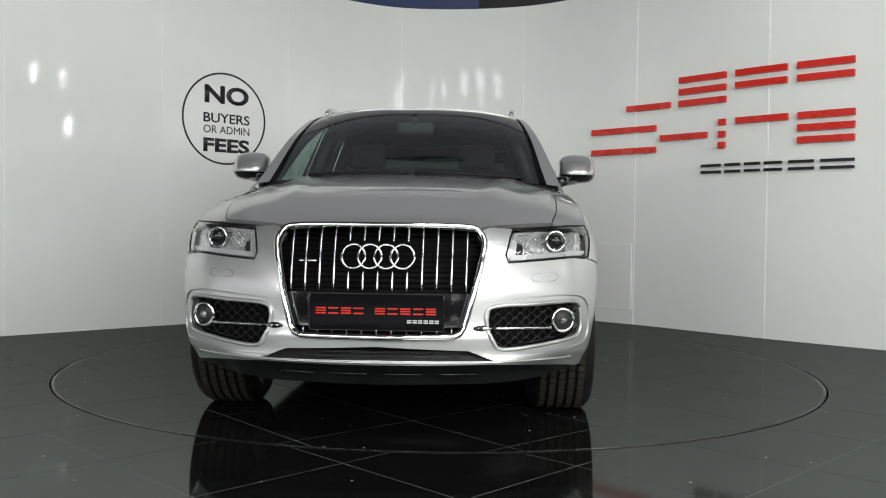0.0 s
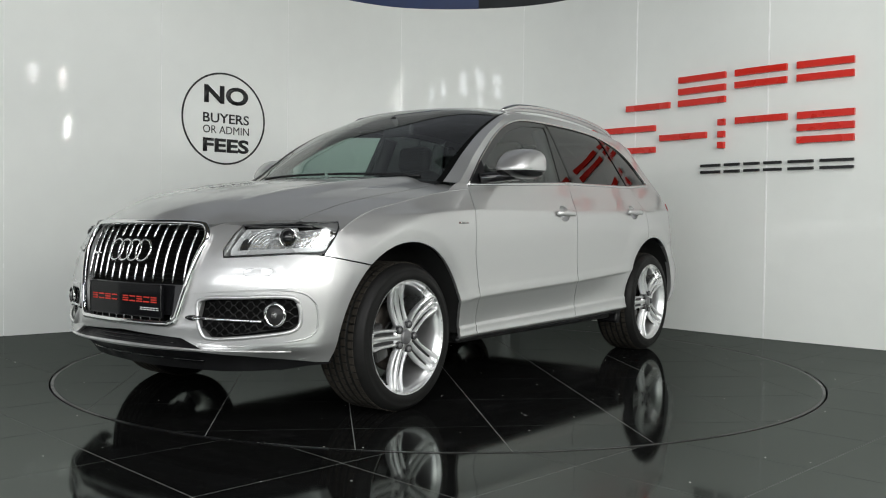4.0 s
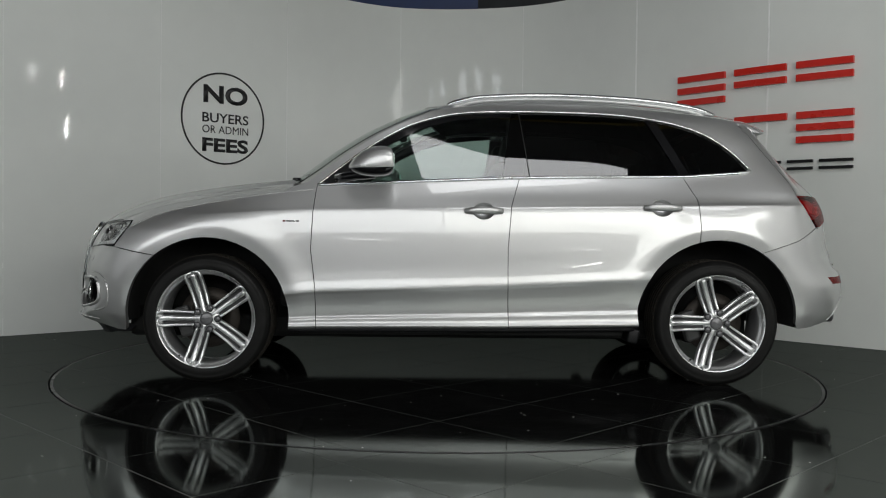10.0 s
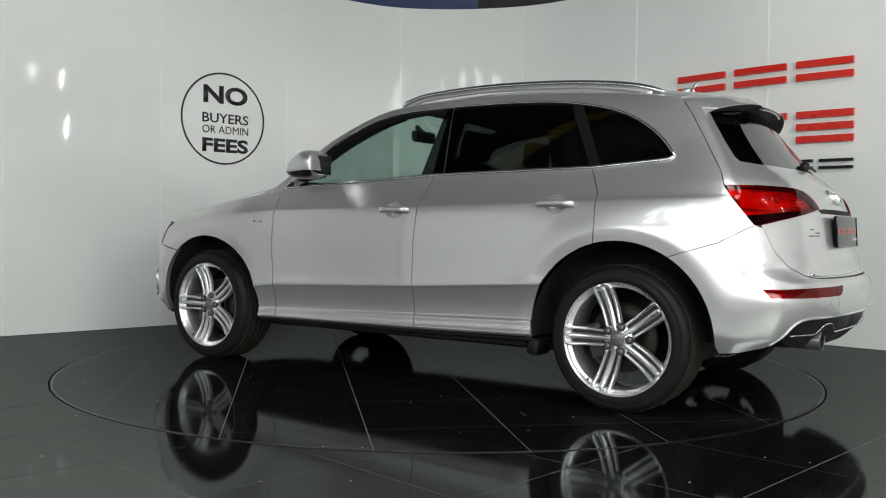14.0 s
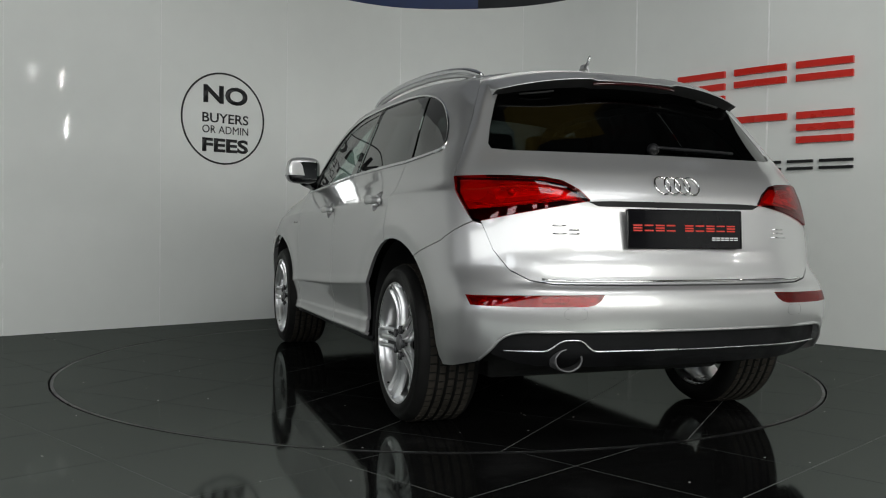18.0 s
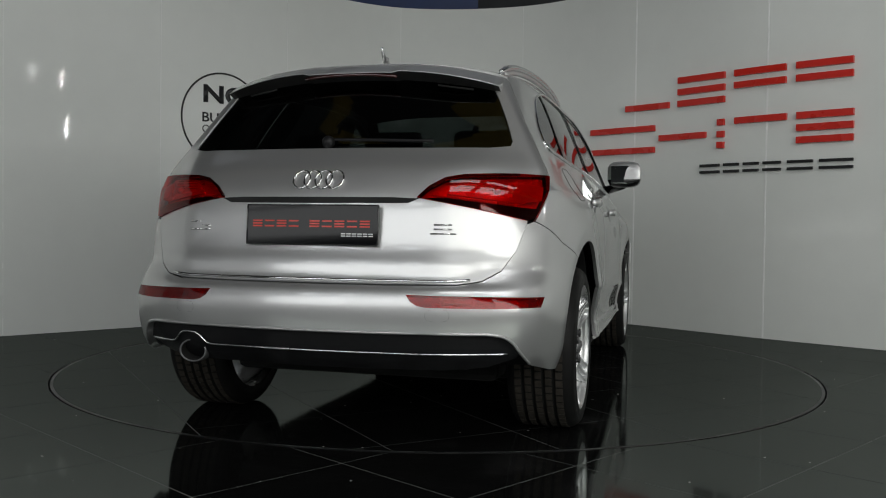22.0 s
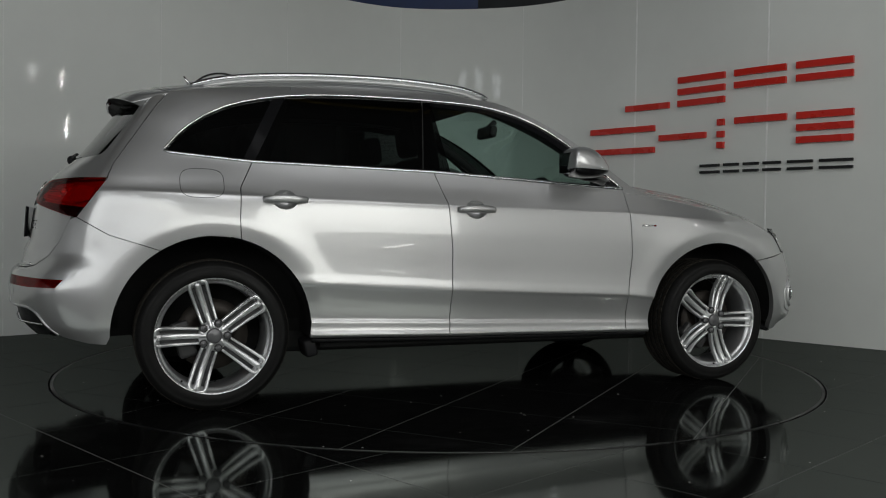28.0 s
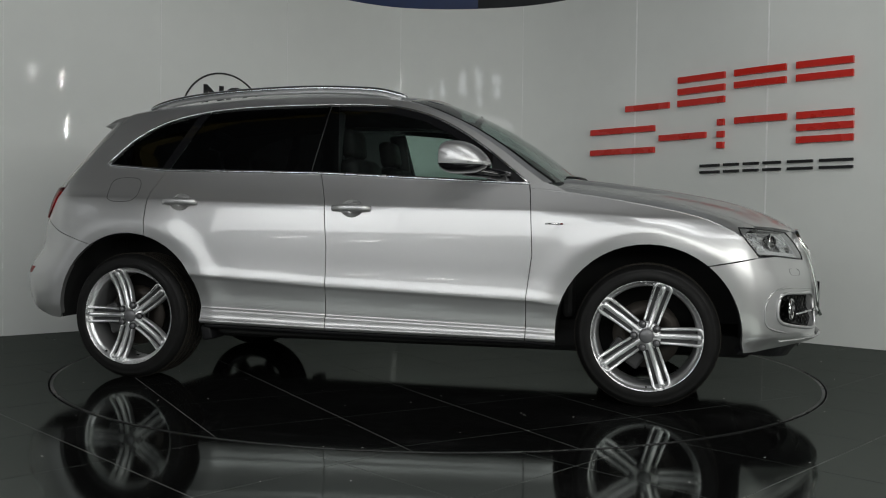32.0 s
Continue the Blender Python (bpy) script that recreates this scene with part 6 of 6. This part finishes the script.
def lathe(prof, n=72, closed=False):
    """Turns (radius, y) points about the y axis."""
    bm = bmesh.new()
    rows = [[bm.verts.new((r * math.cos(a), y, r * math.sin(a))) for r, y in prof] for a in (2 * math.pi * k / n for k in range(n))]
    m = len(prof)
    for k in range(n):
        a, b = rows[k], rows[(k + 1) % n]
        for j in range(m if closed else m - 1):
            bm.faces.new((a[j], a[(j + 1) % m], b[(j + 1) % m], b[j]))
    bmesh.ops.recalc_face_normals(bm, faces=bm.faces)
    return bm


TYRE = [(0.262, 0.010), (0.273, 0.016), (0.285, 0.019), (0.300, 0.018), (0.3155, 0.0125), (0.318, 0.0135), (0.327, 0.006), (0.3395, -0.008), (0.3455, -0.022), (TR, -0.040)]
for g in (-0.066, -0.108, -0.150, -0.192):
    TYRE += [(TR, g + 0.006), (TR - 0.008, g + 0.004), (TR - 0.008, g - 0.004), (TR, g - 0.006)]
TYRE += [(TR, -0.215), (0.3455, -0.232), (0.335, -0.250), (0.318, -0.262), (0.290, -0.268), (0.262, -0.262)]


def ridge_bar(bm, path, half, deep, soft=0.35):
    """A bar with a rounded crest along (x, y, r) points, drawn down by deep."""
    rows = []
    n = len(path)
    for i, (x, y, r) in enumerate(path):
        a, b = path[max(i - 1, 0)], path[min(i + 1, n - 1)]
        tx, tr = b[0] - a[0], b[2] - a[2]
        ln = math.hypot(tx, tr)
        px, pr = tr / ln, -tx / ln
        hw = half(i / (n - 1)) if callable(half) else half
        rows.append([bm.verts.new((x + px * hw * e, y - q, r + pr * hw * e)) for e, q in ((-1.15, deep), (-1, hw * soft * 1.6), (-0.74, hw * soft * 0.35), (0, 0), (0.74, hw * soft * 0.35), (1, hw * soft * 1.6), (1.15, deep))])
    for p, q in zip(rows, rows[1:]):
        for j in range(6):
            bm.faces.new((p[j], p[j + 1], q[j + 1], q[j]))
    bm.faces.new(rows[0])
    bm.faces.new(rows[-1][::-1])


def wheel(at_m):
    barrel = lathe([(LIP, 0.004), (LIP + 0.001, 0.0105), (LIP - 0.003, 0.0135), (0.266, 0.0125), (0.260, 0.0085), (0.2575, -0.002), (0.252, -0.010), (0.246, -0.013), (0.241, -0.024), (0.237, -0.06), (0.235, -0.12), (0.240, -0.20), (0.262, -0.255), (0.262, -0.25), (0.250, -0.20), (0.262, -0.01)], closed=True)
    w = part("wheel", barrel, M_ALLOY, car, "five-spoke silver alloy wheel with a road tyre")
    w.matrix_basis = at_m
    part("tyre", lathe(TYRE, 96), M_TYRE, w, "black rubber tyre")
    bm = bmesh.new()
    for k in range(60):
        a = 2 * math.pi * k / 60
        for y0, y1, da in ((-0.030, -0.058, 0.02), (-0.074, -0.100, 0), (-0.116, -0.142, 0.03), (-0.158, -0.184, 0), (-0.200, -0.226, 0.02)):
            box(bm, 0, (y0 + y1) / 2, TR - 0.0005, 0.0285, abs(y0 - y1), 0.005, Matrix.Rotation(a + da, 4, "Y"))
    part("tread", bm, M_TREAD, w, "dusty tread blocks", smooth=False)["kind"] = "stuff"
    part("hub", lathe([(0.0, -0.006), (0.030, -0.006), (0.036, -0.010), (0.060, -0.014), (0.070, -0.022), (0.074, -0.045), (0.0, -0.05)], 40), M_ALLOY, w)
    part("hub_cap", lathe([(0.0, 0.003), (0.027, 0.0015), (0.034, -0.002), (0.036, -0.009)], 32), M_HUBCAP, w, "grey centre cap")
    for k in range(5):
        a = 2 * math.pi * k / 5 + math.pi / 2
        turn = Matrix.Rotation(-(a - math.pi / 2), 4, "Y")
        dish = lambda f: -0.006 - 0.012 * math.sin(math.pi * f) + 0.014 * f ** 4
        bm = bmesh.new()
        # two thin outer rails that close in a loop at the rim, a thick ridge between them
        for side in (-1, 1):
            path = [(side * (0.0330 + 0.0065 * f), dish(f), 0.064 + 0.172 * f) for f in (i / 12 for i in range(13))]
            path += [(side * 0.0385, 0.0100, 0.247), (side * 0.034, 0.0115, 0.257), (side * 0.020, 0.0125, 0.263), (0.0, 0.0125, 0.2645)]
            ridge_bar(bm, path, lambda s: 0.0052 + 0.0024 * s, 0.030, 0.2)
        ridge_bar(bm, [(0.0, dish(i / 12) - 0.001, 0.030 + 0.226 * i / 12) for i in range(13)], lambda s: 0.0115 + 0.0025 * s, 0.030, 0.28)
        # grooves' floor
        bmesh.ops.recalc_face_normals(bm, faces=bm.faces)
        bmesh.ops.transform(bm, matrix=turn, verts=bm.verts)
        spoke = part("spoke", bm, M_ALLOY, w)
        # darker than the spoke: the groove's shade is in its colour
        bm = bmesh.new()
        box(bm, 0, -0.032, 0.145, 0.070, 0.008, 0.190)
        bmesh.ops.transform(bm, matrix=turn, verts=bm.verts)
        part("spoke_groove", bm, M_GROOVE, w, "groove floor of the spoke, painted dark for its shade", smooth=False)
        b = lathe([(0.0, 0.001), (0.008, 0.001), (0.0095, -0.002), (0.0125, -0.001), (0.0138, -0.004), (0.0138, -0.02)], 16)
        bmesh.ops.transform(b, matrix=Matrix.Rotation(-(a + math.pi / 5 - math.pi / 2), 4, "Y") @ Matrix.Translation((0, 0.002, 0.060)), verts=b.verts)
        bolt = part("wheel_bolt", b, M_HUBCAP, w, "grey bolt cap in a ring of painted shade")
        # ring round the bolt, its shade put into the colour
        b = lathe([(0.0140, -0.003), (0.0178, -0.002), (0.0185, -0.006), (0.0185, -0.02)], 18)
        bmesh.ops.transform(b, matrix=Matrix.Rotation(-(a + math.pi / 5 - math.pi / 2), 4, "Y") @ Matrix.Translation((0, 0.002, 0.060)), verts=b.verts)
        part("bolt_recess", b, M_GROOVE, w)
    b = lathe([(0.0, 0.004), (0.004, 0.003), (0.005, -0.006)], 10)
    bmesh.ops.translate(b, vec=(0.2, 0.0, -0.148), verts=b.verts)
    part("valve", b, M_BLACK, w, "black tyre valve")
    part("brake_disc", lathe([(0.07, -0.085), (0.165, -0.085), (0.165, -0.105), (0.07, -0.105)], 48, True), M_IRON, w, "worn steel brake disc")
    bm = lathe([(0.07, -0.075), (0.078, -0.10), (0.078, -0.20)], 32)
    part("wheel_bearing", bm, M_CAL, w)
    bm = bmesh.new()
    box(bm, 0.13, -0.085, 0.02, 0.085, 0.07, 0.17, bevel=0.015)
    part("brake_caliper", bm, M_CAL, w, "grey brake caliper", smooth=False)
    return w


def copy_wheel(ob, m):
    made = ob.copy()
    scene.collection.objects.link(made)
    made.matrix_basis = m
    for c in ob.children:
        k = c.copy()
        scene.collection.objects.link(k)
        k.parent = made
    return made


FACE = 0.908
w0 = wheel(Matrix.Translation((FX, FACE, HUB)) @ Matrix.Rotation(radians(18), 4, "Y"))
copy_wheel(w0, Matrix.Translation((RX, FACE, HUB)) @ Matrix.Rotation(radians(18), 4, "Y"))
copy_wheel(w0, Matrix.Translation((FX, -FACE, HUB)) @ Matrix.Rotation(radians(180), 4, "Z") @ Matrix.Rotation(radians(54), 4, "Y"))
copy_wheel(w0, Matrix.Translation((RX, -FACE, HUB)) @ Matrix.Rotation(radians(180), 4, "Z") @ Matrix.Rotation(radians(18), 4, "Y"))

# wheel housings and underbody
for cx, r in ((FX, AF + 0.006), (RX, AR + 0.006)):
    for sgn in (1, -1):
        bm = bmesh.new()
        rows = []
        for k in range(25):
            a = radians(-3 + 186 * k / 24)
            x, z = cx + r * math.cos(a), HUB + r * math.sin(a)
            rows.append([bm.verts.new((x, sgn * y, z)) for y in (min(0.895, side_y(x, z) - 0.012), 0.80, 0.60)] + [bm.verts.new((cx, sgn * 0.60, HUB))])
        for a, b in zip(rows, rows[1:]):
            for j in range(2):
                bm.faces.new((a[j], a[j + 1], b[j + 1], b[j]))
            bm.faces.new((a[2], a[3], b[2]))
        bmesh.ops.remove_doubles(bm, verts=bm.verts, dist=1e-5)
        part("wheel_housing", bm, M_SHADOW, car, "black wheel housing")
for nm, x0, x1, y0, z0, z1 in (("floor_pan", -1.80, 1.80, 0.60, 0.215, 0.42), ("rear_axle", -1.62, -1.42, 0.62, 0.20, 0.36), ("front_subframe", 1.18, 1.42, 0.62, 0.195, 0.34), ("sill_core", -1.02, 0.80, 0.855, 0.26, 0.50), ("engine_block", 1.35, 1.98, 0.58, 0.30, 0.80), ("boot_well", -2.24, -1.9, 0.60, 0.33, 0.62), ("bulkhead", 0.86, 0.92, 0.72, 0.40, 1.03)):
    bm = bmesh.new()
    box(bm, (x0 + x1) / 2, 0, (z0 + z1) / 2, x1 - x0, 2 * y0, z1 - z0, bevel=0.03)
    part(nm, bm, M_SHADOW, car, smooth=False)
both("sill_trim", tube(open_line([(0.84, 0.287), (-0.36, 0.298), (-1.06, 0.312)], -0.02), 0.014, 8), M_BLACK, "black trim under the sill", 0)
for sgn in (1, -1):
    bm = bmesh.new()
    box(bm, 0, 0, 0, 0.06, 0.15, 0.085, Matrix.Translation((-1.062, sgn * 0.812, 0.270)) @ Matrix.Rotation(radians(-14), 4, "Y"), bevel=0.012)
    part("arch_flap", bm, M_BLACK, car, "black flap ahead of the rear wheel")
# ---- cabin ----
def cushion(bm, cx, cy, cz, sx, sy, sz, tilt=0.0, bevel=0.04):
    m = Matrix.Translation((cx, cy, cz)) @ Matrix.Rotation(radians(tilt), 4, "Y")
    box(bm, 0, 0, 0, sx, sy, sz, m, bevel)


for y in (0.37, -0.37):
    bm = bmesh.new()
    cushion(bm, 0.02, y, 0.62, 0.50, 0.50, 0.16, -6, 0.05)
    seat = part("front_seat", bm, M_SEAT, car, "black leather front seat")
    bm = bmesh.new()
    cushion(bm, -0.30, y, 0.95, 0.14, 0.48, 0.60, -14, 0.05)
    part("backrest", bm, M_SEAT, seat)
    bm = bmesh.new()
    cushion(bm, -0.40, y, 1.335, 0.09, 0.25, 0.17, -10, 0.035)
    part("headrest", bm, M_SEAT, seat)
    for dy in (-0.05, 0.05):
        part("headrest_post", tube([Vector((-0.385, y + dy, 1.22)), Vector((-0.395, y + dy, 1.28))], 0.007, 6), M_SATIN, seat)
bm = bmesh.new()
cushion(bm, -0.92, 0, 0.66, 0.48, 1.24, 0.16, -5, 0.05)
bench = part("rear_bench", bm, M_SEAT, car, "black leather rear bench")
bm = bmesh.new()
cushion(bm, -1.22, 0, 0.95, 0.14, 1.24, 0.52, -18, 0.05)
part("backrest", bm, M_SEAT, bench)
for y in (0.40, 0.0, -0.40):
    bm = bmesh.new()
    cushion(bm, -1.325, y, 1.25, 0.08, 0.24, 0.13, -12, 0.03)
    part("headrest", bm, M_SEAT, bench)
bm = bmesh.new()
rows = []
for j in range(21):
    v = -1 + j / 10
    w = 1 - v * v
    rows.append([bm.verts.new((x + 0.10 * w * k, 0.74 * v, z)) for x, z, k in ((0.78, 1.085, 1), (0.60, 1.085, 0.8), (0.50, 1.06, 0.3), (0.46, 0.98, 0), (0.50, 0.80, 0), (0.62, 0.60, 0))])
for a, b in zip(rows, rows[1:]):
    for k in range(5):
        bm.faces.new((a[k], b[k], b[k + 1], a[k + 1]))
outward(bm, (1.0, 0, 0.7))
part("dashboard", bm, M_CABIN, car, "dark soft dashboard")
# wheel on the car's right side
c, ax = Vector((0.36, -0.37, 0.985)), Vector((-0.90, 0, 0.42)).normalized()
q = Vector((0, 0, 1)).rotation_difference(ax).to_matrix()
sw = part("steering_wheel", tube([c + q @ Vector((0.185 * math.cos(a), 0.185 * math.sin(a), 0)) for a in np.linspace(0, 2 * math.pi, 37)[:-1]], 0.0155, 10, True), M_SEAT, car, "black leather steering wheel")
for a in (0.0, math.pi, 1.5 * math.pi, 0.5 * math.pi):
    part("wheel_spoke", tube([c, c + q @ Vector((0.18 * math.cos(a), 0.18 * math.sin(a), 0))], 0.016, 8, flat_=1.2), M_CABIN, sw)
bm = bmesh.new()
box(bm, 0, 0, 0, 0.05, 0.225, 0.075, Matrix.Translation((0.245, 0.0, 1.455)) @ Matrix.Rotation(radians(8), 4, "Y"), 0.018)
rm = part("rear_view_mirror", bm, M_CABIN, car, "black rear-view mirror", smooth=False)
part("mirror_stalk", tube([Vector((0.25, 0, 1.48)), Vector((0.30, 0, 1.525))], 0.018, 8), M_CABIN, rm)
bm = span(lambda s: along(EAVE)(0.02 + 0.93 * s) + Vector((0, -0.03, -0.035)), bow, crown, 12, 12)
part("headlining", bm, M_LINER, car, "dark grey headlining")
bm = bmesh.new()
box(bm, -1.62, 0, 1.10, 0.55, 1.26, 0.02, bevel=0.008)
part("parcel_cover", bm, M_CABIN, car, smooth=False)
for sgn in (1, -1):
    for x0, x1, z0 in ((0.66, -0.36, 0.51), (-0.44, -1.00, 0.51), (-1.0, -1.34, 0.84)):
        bm = bmesh.new()
        box(bm, (x0 + x1) / 2, sgn * 0.77, (z0 + 1.09) / 2, x0 - x1, 0.05, 1.09 - z0, bevel=0.02)
        part("door_lining", bm, M_CABIN, car, smooth=False)
    bm = bmesh.new()
    box(bm, -1.66, sgn * 0.64, 0.98, 0.56, 0.05, 0.28, bevel=0.02)
    part("boot_lining", bm, M_CABIN, car, smooth=False)
# pillars' linings
    part("screen_pillar_lining", tube([Vector((p.x - 0.05, sgn * (p.y - 0.055), p.z - 0.030)) for p in (e_scr(k / 10) for k in range(11))], 0.030, 10), M_CABIN, car)
    for x0, x1, wide in ((-0.40, -0.42, 0.11), (-1.30, -1.16, 0.08)):
        y0, y1 = side_y(x0, 1.12) - 0.075, side_y(x1, 1.46) - 0.085
        part("pillar_lining", tube([Vector((x0, sgn * y0, 1.06)), Vector(((x0 + x1) / 2, sgn * (y0 + y1) / 2, 1.30)), Vector((x1, sgn * y1, 1.48))], wide / 2, 10, flat_=0.8), M_CABIN, car)
# wipers on the screen
for y0, y1 in ((0.62, 0.05), (0.02, -0.52)):
    e = along(SCREEN)
    part("front_wiper", tube([Vector((e(0.03).x + 0.165 * (1 - abs(y / 0.78) ** 2.3) + 0.004, y, e(0.03).z + 0.030 * (1 - abs(y / 0.78) ** 2.3) + 0.010)) for y in np.linspace(y0, y1, 10)], 0.007, 6), M_BLACK, car, "black wiper")


# ---- what turns ----
def motions():
    turns = [(0, -92.5), (1, -101.0), (2, -109.4), (3, -117.7), (3.5, -121.9), (5.5, -138.9), (7, -151.85), (9, -169.55), (11, -187.4), (13, -205.3), (14.5, -218.65),
             (16.5, -236.3), (18, -249.7), (20, -267.6), (22, -285.5), (24, -303.45), (25.5, -316.9), (27.5, -334.4), (29, -347.55), (30, -356.2), (31, -364.85), (32, -373.5)]
    walk(turntable, [(t, pose(0, 0, 0, 0, 0, a)) for t, a in turns])
    walk(car, [(t, pose(0, 0, 0, 0, 0, a) @ Matrix.Translation((0, -0.1536, 0))) for t, a in turns])


motions()
